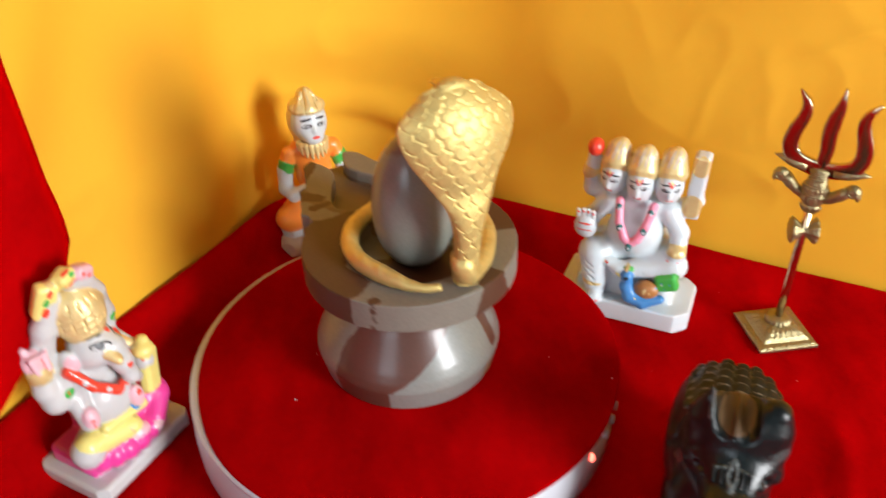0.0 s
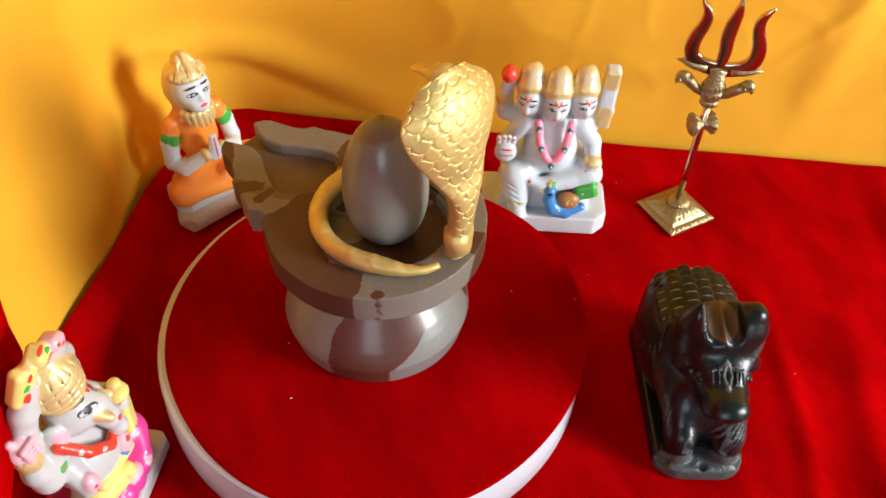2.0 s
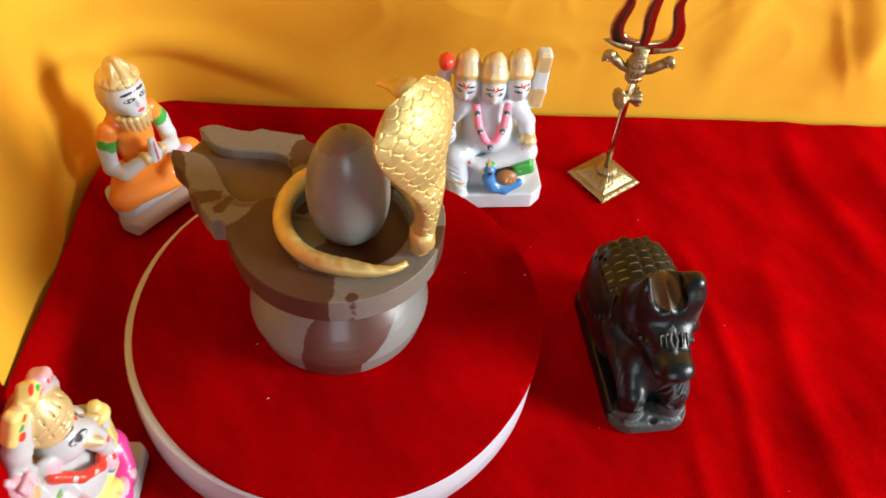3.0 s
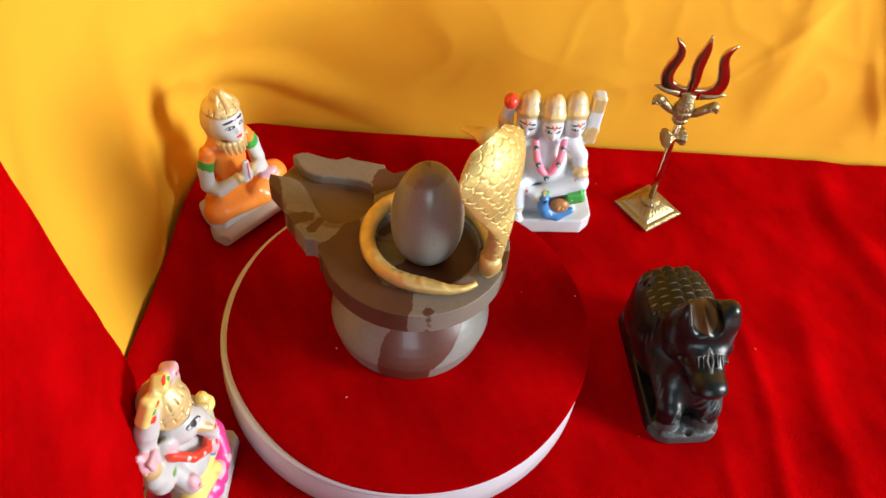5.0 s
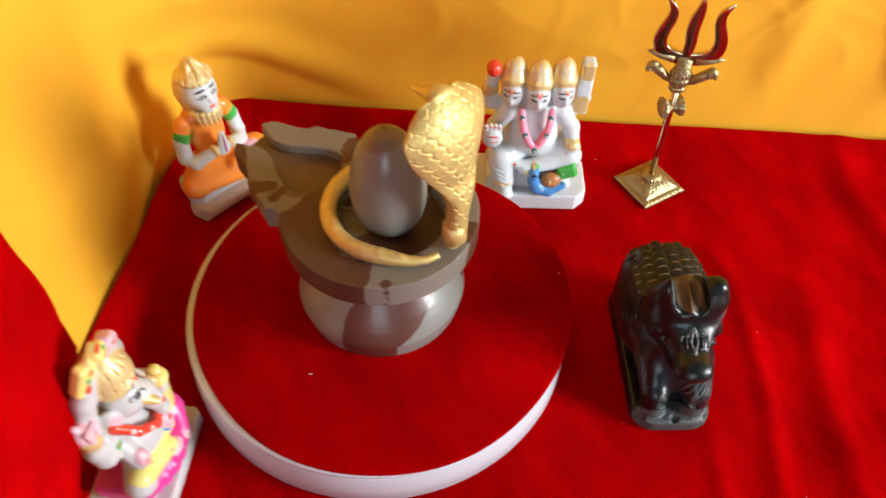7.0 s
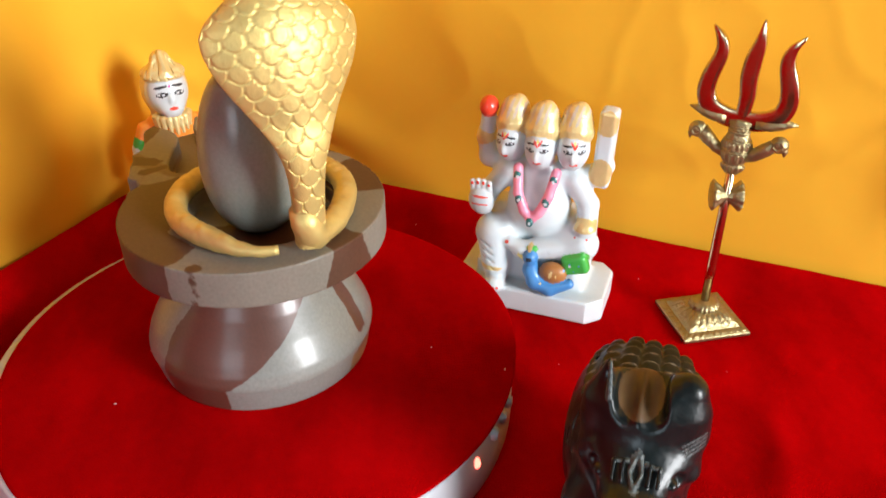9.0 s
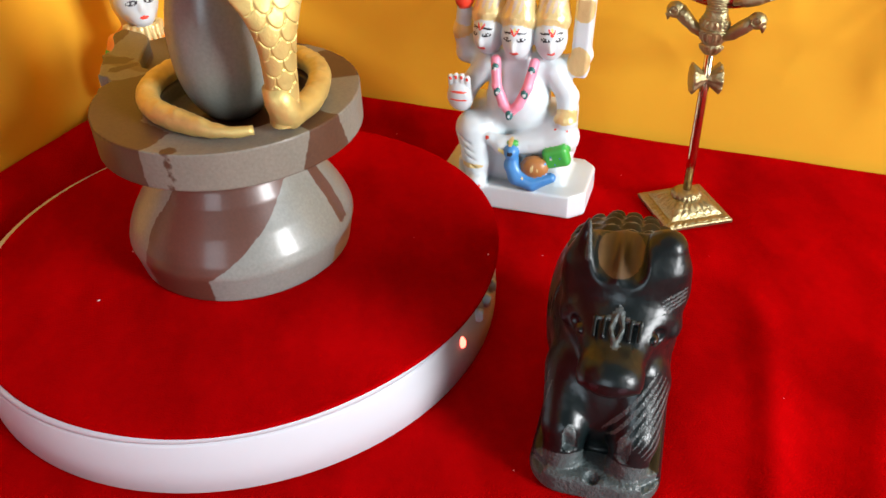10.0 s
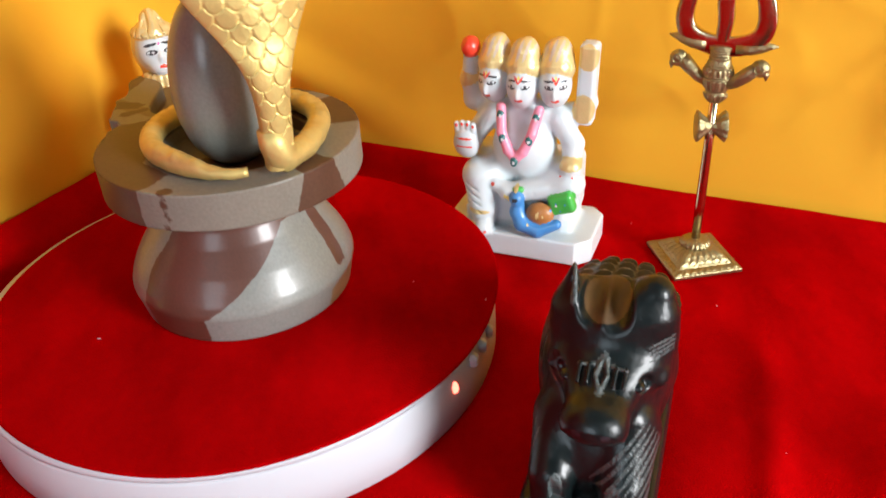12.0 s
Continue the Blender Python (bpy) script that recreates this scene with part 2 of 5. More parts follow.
def sheet(nu, nv, f, thick=0.0):
    """A cloth: f(a, b) gives the place for a, b from 0 to 1."""
    bm = bmesh.new()
    grid = [[bm.verts.new(f(i / nu, j / nv)) for j in range(nv + 1)] for i in range(nu + 1)]
    for i in range(nu):
        for j in range(nv):
            bm.faces.new((grid[i][j], grid[i + 1][j], grid[i + 1][j + 1], grid[i][j + 1]))
    return bm


class Sculpt:
    """Carved forms in millimetres: soft unions of simple bodies on a grid, turned into one smooth mesh."""

    def __init__(self, lo, hi, step=0.7):
        self.lo, self.step = np.array(lo, float), step
        self.axes = [np.arange(lo[n], hi[n] + step, step, dtype=np.float32) for n in range(3)]
        shape = [len(a) for a in self.axes]
        self.d, self.near = np.full(shape, 50.0, np.float32), np.full(shape, 60.0, np.float32)
        self.m = np.zeros(shape, np.int16)
        self.mats, self.dabs, self.q, self.o = [], [], np.ones(3), np.zeros(3)
        self.yaw, self.axis = 0.0, (0.0, 0.0)

    def slot(self, mat):
        if mat not in self.mats:
            self.mats.append(mat)
        return self.mats.index(mat)

    def at(self, p):
        """A point in the present scale, shift and turn about the upright axis."""
        p = np.array(p, float) * self.q + self.o
        c, e = math.cos(radians(self.yaw)), math.sin(radians(self.yaw))
        x, y = p[0] - self.axis[0], p[1] - self.axis[1]
        return np.array([self.axis[0] + c * x - e * y, self.axis[1] + e * x + c * y, p[2]])

    def put(self, lo, hi, fn, mat, k=2.0, cut=False):
        sl, ax = [], []
        for n in range(3):
            a = int(np.clip((lo[n] - k - 4 - self.lo[n]) / self.step, 0, len(self.axes[n]) - 1))
            b = int(np.clip((hi[n] + k + 4 - self.lo[n]) / self.step + 2, a + 1, len(self.axes[n])))
            sl.append(slice(a, b))
            ax.append(self.axes[n][a:b])
        sl = tuple(sl)
        x, y, z = np.meshgrid(*ax, indexing="ij")
        e = fn(x, y, z).astype(np.float32)
        d = self.d[sl]
        if cut:
            h = np.clip(0.5 - 0.5 * (d + e) / max(k, 1e-3), 0, 1)
            self.d[sl] = d * (1 - h) - e * h + k * h * (1 - h)
            self.m[sl] = np.where(-e > d - 0.5, self.slot(mat), self.m[sl]) if mat else self.m[sl]
            return self
        h = np.clip(0.5 + 0.5 * (e - d) / max(k, 1e-3), 0, 1)
        self.d[sl] = e * (1 - h) + d * h - k * h * (1 - h)
        closer = e < self.near[sl]
        self.m[sl] = np.where(closer, self.slot(mat), self.m[sl])
        self.near[sl] = np.minimum(self.near[sl], e)
        return self

    @staticmethod
    def _turned(c, rot):
        q = np.array(Euler([radians(a) for a in rot]).to_matrix().transposed())

        def local(x, y, z):
            x, y, z = x - c[0], y - c[1], z - c[2]
            return tuple(q[n, 0] * x + q[n, 1] * y + q[n, 2] * z for n in range(3))
        return local

    def ball(self, c, r, mat, k=2.0, rot=(0, 0, 0), cut=False):
        r = (r, r, r) if isinstance(r, (int, float)) else r
        c, r, rot = self.at(c), np.array(r) * self.q, (rot[0], rot[1], rot[2] + self.yaw)
        local, m = self._turned(c, rot), max(r)

        def fn(x, y, z):
            x, y, z = local(x, y, z)
            g = np.sqrt((x / r[0]) ** 2 + (y / r[1]) ** 2 + (z / r[2]) ** 2) + 1e-6
            g2 = np.sqrt((x / r[0] ** 2) ** 2 + (y / r[1] ** 2) ** 2 + (z / r[2] ** 2) ** 2) + 1e-6
            return g * (g - 1) / g2
        return self.put([a - m for a in c], [a + m for a in c], fn, mat, k, cut)

    def limb(self, p, q, r0, r1, mat, k=2.0, cut=False):
        p, q = self.at(p), self.at(q)
        r0, r1 = r0 * (self.q[0] + self.q[1]) / 2, r1 * (self.q[0] + self.q[1]) / 2
        w, m = q - p, max(r0, r1)
        ww = float(w @ w)

        def fn(x, y, z):
            t = np.clip(((x - p[0]) * w[0] + (y - p[1]) * w[1] + (z - p[2]) * w[2]) / ww, 0, 1)
            return np.sqrt((x - p[0] - t * w[0]) ** 2 + (y - p[1] - t * w[1]) ** 2 + (z - p[2] - t * w[2]) ** 2) - (r0 + (r1 - r0) * t)
        return self.put(np.minimum(p, q) - m, np.maximum(p, q) + m, fn, mat, k, cut)

    def rope(self, pts, radii, mat, k=1.0):
        for n in range(len(pts) - 1):
            self.limb(pts[n], pts[n + 1], radii[n], radii[n + 1], mat, k)
        return self

    def box(self, c, half, mat, soft=1.5, k=1.0, rot=(0, 0, 0), chamfer=0.0, cut=False):
        c, half, rot = self.at(c), np.array(half) * self.q, (rot[0], rot[1], rot[2] + self.yaw)
        local, m = self._turned(c, rot), math.sqrt(sum(h * h for h in half))

        def fn(x, y, z):
            x, y, z = (np.abs(v) for v in local(x, y, z))
            a, b, e = x - half[0] + soft, y - half[1] + soft, z - half[2] + soft
            d = np.sqrt(np.maximum(a, 0) ** 2 + np.maximum(b, 0) ** 2 + np.maximum(e, 0) ** 2) + np.minimum(np.maximum(a, np.maximum(b, e)), 0) - soft
            return np.maximum(d, (x + y - (half[0] + half[1] - chamfer)) * 0.7071) if chamfer else d
        m3 = [m] * 3 if any(rot) else half
        return self.put([a - b for a, b in zip(c, m3)], [a + b for a, b in zip(c, m3)], fn, mat, k, cut)

    def dab(self, c, r, mat, rot=(0, 0, 0)):
        """Paint on the surface within an ellipsoid."""
        r = (r, r, r) if isinstance(r, (int, float)) else r
        self.dabs.append((self.at(c), np.array(r) * self.q, self.slot(mat), (rot[0], rot[1], rot[2] + self.yaw)))
        return self

    def mesh(self, name):
        d, s = self.d, self.step
        inside = d < 0
        count = sum(inside[a:a + d.shape[0] - 1, b:b + d.shape[1] - 1, c:c + d.shape[2] - 1].astype(np.int8) for a in (0, 1) for b in (0, 1) for c in (0, 1))
        cells = np.argwhere((count > 0) & (count < 8))
        index = np.full(count.shape, -1, np.int64)
        index[tuple(cells.T)] = np.arange(len(cells))
        corner = {(a, b, c): d[cells[:, 0] + a, cells[:, 1] + b, cells[:, 2] + c] for a in (0, 1) for b in (0, 1) for c in (0, 1)}
        acc, hits = np.zeros((len(cells), 3)), np.zeros(len(cells))
        for p in corner:
            for n in range(3):
                if p[n]:
                    continue
                q = tuple(1 if m == n else p[m] for m in range(3))
                va, vb = corner[p], corner[q]
                on = (va < 0) != (vb < 0)
                t = np.where(on, va / np.where(on, va - vb, 1), 0)
                at = np.array(p, float)[None].repeat(len(cells), 0)
                at[:, n] += t
                acc[on] += at[on]
                hits += on
        verts = self.lo + s * (cells + acc / hits[:, None])
        vm = self.m[tuple(np.round(cells + acc / hits[:, None]).astype(int).T)].astype(np.int64)
        for c, r, slot, rot in self.dabs:
            x, y, z = self._turned(c, rot)(*verts.T)
            vm[(x / r[0]) ** 2 + (y / r[1]) ** 2 + (z / r[2]) ** 2 < 1] = slot
        faces = []
        for n in range(3):
            o1, o2 = [m for m in range(3) if m != n]
            sl = [slice(1, -1)] * 3
            sl[n] = slice(0, -1)
            sh = list(sl)
            sh[n] = slice(1, None)
            a, b = inside[tuple(sl)], inside[tuple(sh)]
            edge = np.argwhere(a != b)
            flip = a[tuple(edge.T)]
            base = edge + 1
            base[:, n] -= 1
            e1, e2 = np.eye(3, dtype=int)[o1], np.eye(3, dtype=int)[o2]
            quad = np.stack([index[tuple((base - u).T)] for u in (e1 + e2, e2, 0 * e1, e1)], 1)
            if n == 1:
                flip = ~flip
            quad[~flip] = quad[~flip][:, ::-1]
            faces.append(quad[(quad >= 0).all(1)])
        faces = np.concatenate(faces)
        me = bpy.data.meshes.new(name)
        me.from_pydata((verts / 1000).tolist(), [], faces.tolist())
        for m in self.mats:
            me.materials.append(m)
        me.polygons.foreach_set("material_index", vm[faces[:, 0]].astype(np.int32))
        me.polygons.foreach_set("use_smooth", np.ones(len(faces), bool))
        me.update()
        return me

    def statue(self, name, m, label, category):
        ob = new(name, self.mesh(name))
        ob.matrix_world = m
        return tagged(ob, label, category)


def bump(t, a, b):
    t = max(0.0, min(1.0, (t - a) / (b - a)))
    return t * t * (3 - 2 * t)


# ---- room shell ----
def wall(name, lo, hi, mat=PLASTER, parent=None):
    bm = block(lo, hi)
    for v in bm.verts:
        v.co = room(*v.co)
    return tagged(part(name, bm, mat, parent, smooth=False), "plain painted room surface", "wall", kind="structure")


UL, NB, UR, TOP = -0.32, 0.34, WIN_U, 2.6
wall("floor", (UL - 0.1, NF - 0.1, -0.12), (UR + 0.1, NB + 0.1, -0.006), BOARD)
wall("ceiling", (UL - 0.1, NF - 0.1, TOP), (UR + 0.1, NB + 0.1, TOP + 0.1))
wall("wall_back", (UL - 0.1, NB, -0.006), (UR + 0.1, NB + 0.1, TOP))
wall("wall_side", (UL - 0.1, NF, -0.006), (UL, NB, TOP))
f0, f1, g0, g1 = max(UL, FRONT_U - FRONT_W / 2), FRONT_U + FRONT_W / 2, FRONT_Z - FRONT_H / 2, FRONT_Z + FRONT_H / 2
wall("wall_front_1", (UL - 0.1, NF - 0.1, -0.006), (UR + 0.1, NF - 0.005, g0))
wall("wall_front_2", (UL - 0.1, NF - 0.1, g1), (UR + 0.1, NF - 0.005, TOP))
wall("wall_front_3", (f1, NF - 0.1, g0), (UR + 0.1, NF - 0.005, g1))
wall("wall_front_4", (UL - 0.1, NF - 0.1, g0), (f0, NF - 0.005, g1))
w0, w1, z0, z1 = WIN_N - WIN_W / 2, WIN_N + WIN_W / 2, WIN_Z - WIN_H / 2, WIN_Z + WIN_H / 2
wall("wall_window_1", (UR + 0.005, NF, -0.006), (UR + 0.1, NB, z0))
wall("wall_window_2", (UR + 0.005, NF, z1), (UR + 0.1, NB, TOP))
wall("wall_window_3", (UR + 0.005, NF, z0), (UR + 0.1, w0, z1))
wall("wall_window_4", (UR + 0.005, w1, z0), (UR + 0.1, NB, z1))

# ---- cloths ----
def fold(s, z, s0, z0, ang, width, height, length=10.0):
    """A long soft ridge across a hanging cloth."""
    ca, sa = math.cos(ang), math.sin(ang)
    along, across = (s - s0) * ca + (z - z0) * sa, -(s - s0) * sa + (z - z0) * ca
    return height * math.exp(-(across / width) ** 2) * math.exp(-(along / length) ** 2)


CORNER_U, CORNER_N, CORNER_R = -0.147, 0.178, 0.05
SIDE, BACK = 1.1, 1.0


def yellow_at(a, b):
    s = -SIDE + a * (SIDE + BACK)
    run = 0.07 * max(0.0, 1 - b / 0.05)
    z = -0.004 if b < 0.05 else -0.004 + 0.85 * (b - 0.05) / 0.95
    lean_side, lean_back = 0.13 * min(z, 0.5), 0.10 * min(z, 0.5)
    # the cloth spans the corner more widely higher up
    turn = CORNER_R + 0.075 * bump(z + 0.25 * max(0.0, s), 0.045, 0.125)
    arc = turn * math.pi / 2
    cu, cn = CORNER_U + turn, CORNER_N - turn
    if s < -arc / 2:
        u, n, nu, nn = CORNER_U, cn + (s + arc / 2), 1, 0
    elif s > arc / 2:
        u, n, nu, nn = cu + (s - arc / 2), CORNER_N, 0, -1
    else:
        t = (s + arc / 2) / arc * math.pi / 2
        u, n, nu, nn = cu - turn * math.cos(t), cn + turn * math.sin(t), math.cos(t), -math.sin(t)
    d = (0.007 if s < 0 else 0.007 - 0.0045 * bump(s, 0.0, 0.1)) * noise.noise((s * 5, z * 4, 1.7)) + (0.005 - 0.0028 * bump(s, -0.02, 0.1)) * noise.noise((s * 14 + z * 6, z * 10, 5.1))
    d += fold(s, z, -0.13, 0.05, 1.25, 0.02, 0.014, 0.10) + fold(s, z, -0.24, 0.12, 0.9, 0.03, 0.018, 0.16)
    d += fold(s, z, 0.05, 0.040, -0.37, 0.011, 0.010, 0.06) + fold(s, z, 0.3, 0.22, 0.75, 0.035, 0.002, 0.2)
    d += fold(s, z, 0.12, 0.25, 0.6, 0.04, 0.002, 0.2) + fold(s, z, 0.42, 0.14, 1.9, 0.014, 0.007, 0.12)
    d += fold(s, z, 0.36, 0.10, 1.45, 0.012, 0.003, 0.09) + fold(s, z, 0.45, 0.08, 1.2, 0.015, 0.004, 0.12) + fold(s, z, 0.55, 0.1, 1.75, 0.02, 0.005, 0.2)
    d += fold(s, z, 0.25, 0.06, 0.35, 0.012, 0.005, 0.08)
    # small pressed creases
    d += fold(s, z, 0.43, 0.06, 2.0, 0.003, 0.0014, 0.05) + fold(s, z, 0.36, 0.11, 0.9, 0.0035, 0.0012, 0.05) + fold(s, z, 0.5, 0.12, 2.3, 0.004, 0.0016, 0.07) + fold(s, z, 0.29, 0.15, 0.5, 0.004, 0.0013, 0.06)
    # a loose belly of cloth beside the corner
    d += 0.013 * bump(s, 0.02, 0.13) * (1 - bump(s, 0.13, 0.5)) * bump(z, 0.03, 0.12)
    # the swag hangs forward over a slack strip beside the corner
    under = 0.034 - 0.39 * (s - 0.05)
    d -= 0.006 * (1 - bump(z, under - 0.012, under)) * bump(s, -0.03, 0.02) * (1 - bump(s, 0.09, 0.14))
    rough = noise.noise((s * 9, z * 9, 8.8))
    d += 0.0035 * (1 - abs(noise.noise((s * 13 + z * 7, z * 16 - s * 5, 3.4)))) ** 6 * bump(rough, -0.1, 0.3) * (1 - 0.75 * bump(s, 0.05, 0.16))
    d += 0.0007 * (1 - abs(noise.noise((s * 26 + z * 15, z * 24 - s * 11, 6.1)))) ** 7 * bump(s, 0.1, 0.2)
    d *= 0.15 + 0.85 * bump(z, 0.0, 0.07)
    d += run
    return room(u - lean_side * (1 if nu else 0) * nu + nu * d, n + lean_back * (-nn) + nn * d, z)


yellow = part("yellow_backdrop_cloth", sheet(760, 300, yellow_at), YELLOW, None)
tagged(yellow, "bright yellow cotton cloth hung in soft folds over the corner walls", "cloth")


# long creases in the floor cloth: width, height, then the line in room axes
CREASES = (
    (0.006, 0.0022, ((0.190, 0.085), (0.203, 0.03), (0.209, -0.03), (0.205, -0.10), (0.198, -0.2))),
    (0.005, 0.0016, ((0.176, -0.045), (0.178, -0.10), (0.183, -0.17))),
    (0.011, 0.0045, ((0.288, 0.174), (0.287, 0.13), (0.298, 0.10), (0.318, 0.04))),
    (0.016, -0.003, ((0.282, 0.15), (0.272, 0.07), (0.270, 0.0), (0.275, -0.08), (0.29, -0.2))),
    (0.009, 0.003, ((0.245, 0.06), (0.240, -0.02), (0.246, -0.10), (0.25, -0.2))),
    (0.012, 0.004, ((0.335, 0.174), (0.345, 0.10), (0.335, 0.0), (0.35, -0.15))),
    (0.004, 0.0012, ((0.22, -0.09), (0.232, -0.15), (0.24, -0.24))))
PRESSED = ((0.160, 0.090, 0.014), (0.204, 0.107, 0.009), (0.119, 0.141, 0.013), (0.185, 0.03, 0.012))


def line_gap(u, n, line):
    """Distance to a broken line and how near its ends the foot lies (0 at an end)."""
    best, total = (9.0, 0.0), len(line) - 1
    for k in range(total):
        (a, b), (c, d) = line[k], line[k + 1]
        t = ((u - a) * (c - a) + (n - b) * (d - b)) / ((c - a) ** 2 + (d - b) ** 2)
        t = min(1.0, max(0.0, t))
        gap = math.hypot(u - a - t * (c - a), n - b - t * (d - b))
        if gap < best[0]:
            best = (gap, min(k + t, total - k - t))
    return best


def cloth_relief(u, n):
    z = 0.0
    for width, height, line in CREASES:
        gap, end = line_gap(u, n, line)
        if gap < 4 * width:
            z += height * math.exp(-(gap / width) ** 2) * (0.25 + 0.75 * bump(end, 0, 0.8))
    for a, b, r in PRESSED:
        gap = (math.hypot(u - a, n - b) - r) / 0.0022
        if abs(gap) < 3:
            z += 0.00045 * math.exp(-gap * gap)
    return z


def red_at(a, b):
    u, n = -0.146 + a * 0.95, 0.174 - b * 1.0
    z = 0.024 * bump(-u, 0.112, 0.146) * (1 - 0.7 * bump(n, 0.07, 0.15)) + 0.006 * bump(n, 0.145, 0.174)
    w = noise.noise((u * 9, n * 9, 0.3))
    quiet = bump(abs(u - 0.05), 0.12, 0.3)
    z += (0.0022 * w + 0.0016 * noise.noise((u * 30 + n * 4, n * 9, 2.2))) * quiet
    z += 0.006 * quiet * (fold(u, n, 0.36, -0.1, 1.35, 0.012, 1, 0.3) + fold(u, n, 0.42, -0.02, 1.2, 0.016, 1, 0.25) + fold(u, n, 0.3, -0.2, 1.5, 0.014, 0.8, 0.2))
    z += 0.0005 * noise.noise((u * 60, n * 60, 7)) * (0.4 + 0.6 * quiet) + cloth_relief(u, n)
    edge = 0.004 * noise.noise((u * 12, n * 12, 9.0))
    return room(u + edge * bump(-u, 0.1, 0.146), n + edge * bump(n, 0.14, 0.174), max(z, -0.002))


red_cloth = part("red_velvet_cloth", sheet(380, 400, red_at), RED, None)
tagged(red_cloth, "crimson velvet cloth spread on the ground with soft creases", "cloth")


def panel_at(a, b):
    q, h = 0.75 * a, 0.55 * b
    bottom = 0.094 - 0.4 * q if q < 0.17 else 0.026
    z = bottom + h + 0.0
    e = z - 0.085
    curve = 0.19 * min(q, 0.16)
    d = 0.004 * noise.noise((q * 6, z * 5, 3.3)) + 0.0012 * noise.noise((q * 22, z * 20, 7.1))
    wave = 0.004 * noise.noise((4.4, e * 16, 0.7)) + 0.0012 * noise.noise((1.4, e * 60, 0.7))
    round_in = 0.012 * (1 - bump(q, 0.0, 0.02))
    return room(-0.120 - 0.15 * e + curve - round_in + d, -0.068 - q + 0.076 * e + wave, max(z, 0.006))


side_cloth = part("red_side_cloth", sheet(90, 60, panel_at), RED, None)
solid = side_cloth.modifiers.new("thickness", "SOLIDIFY")
solid.thickness, solid.offset = 0.0015, -1
tagged(side_cloth, "crimson velvet cloth hanging over the yellow one beside the elephant-headed figure", "cloth")

# ---- turntable ----
turntable = thing("display_turntable", pose(-0.0030, -0.0025, 0.0), "round white plastic turntable with red velvet top and lit lamp", "turntable")
part("body", lathe([(0.1012, 0.0005), (0.1026, 0.0015), (0.1026, 0.012), (0.1016, 0.0215), (0.1008, 0.0228)], 128), PLASTIC, turntable)
part("platter", lathe([(0.0998, 0.0228), (0.1014, 0.0233), (0.1017, 0.0245), (0.1015, 0.0259), (0.1005, 0.0263)], 128), PLASTIC, turntable)
pad = lathe([(0.1003, 0.0263), (0.1009, 0.0267), (0.1007, 0.0274), (0.0998, 0.0278)], 160)
for v in pad.verts:
    t = math.atan2(v.co.y, v.co.x)
    v.co.x *= 1 + 0.006 * math.sin(3 * t + 1) + 0.003 * math.sin(7 * t)
    v.co.y *= 1 + 0.006 * math.sin(3 * t + 1) + 0.003 * math.sin(7 * t)
    v.co += Vector((0.0027, -0.0014, 0))
part("velvet_pad", pad, DARKRED, turntable, "dark red velvet disc")


def rim_place(deg, z, r=0.1019):
    t = radians(deg)
    return Matrix.Translation((r * math.cos(t), r * math.sin(t), z)) @ pose(0, 0, 0, 0, 0, deg)


lamp = lathe([(0.0022, -0.001), (0.0022, 0.0006), (0.0014, 0.0014)], 12)
bmesh.ops.transform(lamp, matrix=rim_place(-38.2, 0.0168) @ pose(0, 0, 0, 0, 90, 0) @ Matrix.Diagonal((1.15, 0.6, 1, 1)), verts=lamp.verts)
part("indicator_lamp", lamp, led_mat, turntable, "glowing red lamp")
for deg in (-30.5, -25.5, -20.5):
    knob = block((-0.002, -0.0019, -0.0026), (0.0022, 0.0019, 0.0026), 0.0008)
    bmesh.ops.transform(knob, matrix=rim_place(deg, 0.0192), verts=knob.verts)
    part("button", knob, PLASTIC, turntable)

# ---- spouted stone pedestal with its egg stone ----
LING = pose(0.0002, 0.0, 0.0278, 0, 0, 118)
OFF = -0.0033
shrine = thing("stone_shrine", LING, "polished grey-brown stone pedestal with spouted basin and egg stone", "stone pedestal")


def in_polygon(x, y, corners):
    """Signed distance to a closed outline, positive inside."""
    gap, hit = 1e9, False
    for (a, b), (c, d) in zip(corners, corners[1:] + corners[:1]):
        t = max(0.0, min(1.0, ((x - a) * (c - a) + (y - b) * (d - b)) / ((c - a) ** 2 + (d - b) ** 2)))
        gap = min(gap, math.hypot(x - a - t * (c - a), y - b - t * (d - b)))
        if (b > y) != (d > y) and x < (c - a) * (y - b) / (d - b) + a:
            hit = not hit
    return gap if hit else -gap


def stain(ob, name, patch):
    """Store where a patch of other stone lies: millimetres inside its border, at each vertex."""
    at = ob.data.attributes.new(name, "FLOAT", "POINT")
    at.data.foreach_set("value", [patch(*(v.co * 1000)) for v in ob.data.vertices])


def turn_of(x, y):
    return math.degrees(math.atan2(y, x)) % 360


def base_brown(x, y, z):
    az = turn_of(x, y)
    right = 139 + 2.1 * max(0.0, z - 11) if z < 38 else 213
    body = min(az - (102 + max(0.0, z - 27) * 0.9), right - az)
    swirl = min(az - (216 + 0.25 * (z - 20)), 226 + 0.5 * (z - 20) - az, z - 15)
    return 0.7 * max(body, swirl)


def base_ochre(x, y, z):
    az = turn_of(x, y)
    low = min(9 + (az - 212) * 0.15 - z, 0.7 * (az - 209 + 0.3 * (10 - z)), 0.7 * (330 - az))
    streak = 0.7 * min(az - (255 + (40 - z) * 1.2), 272 + (40 - z) * 1.3 - az)
    return max(low, streak)


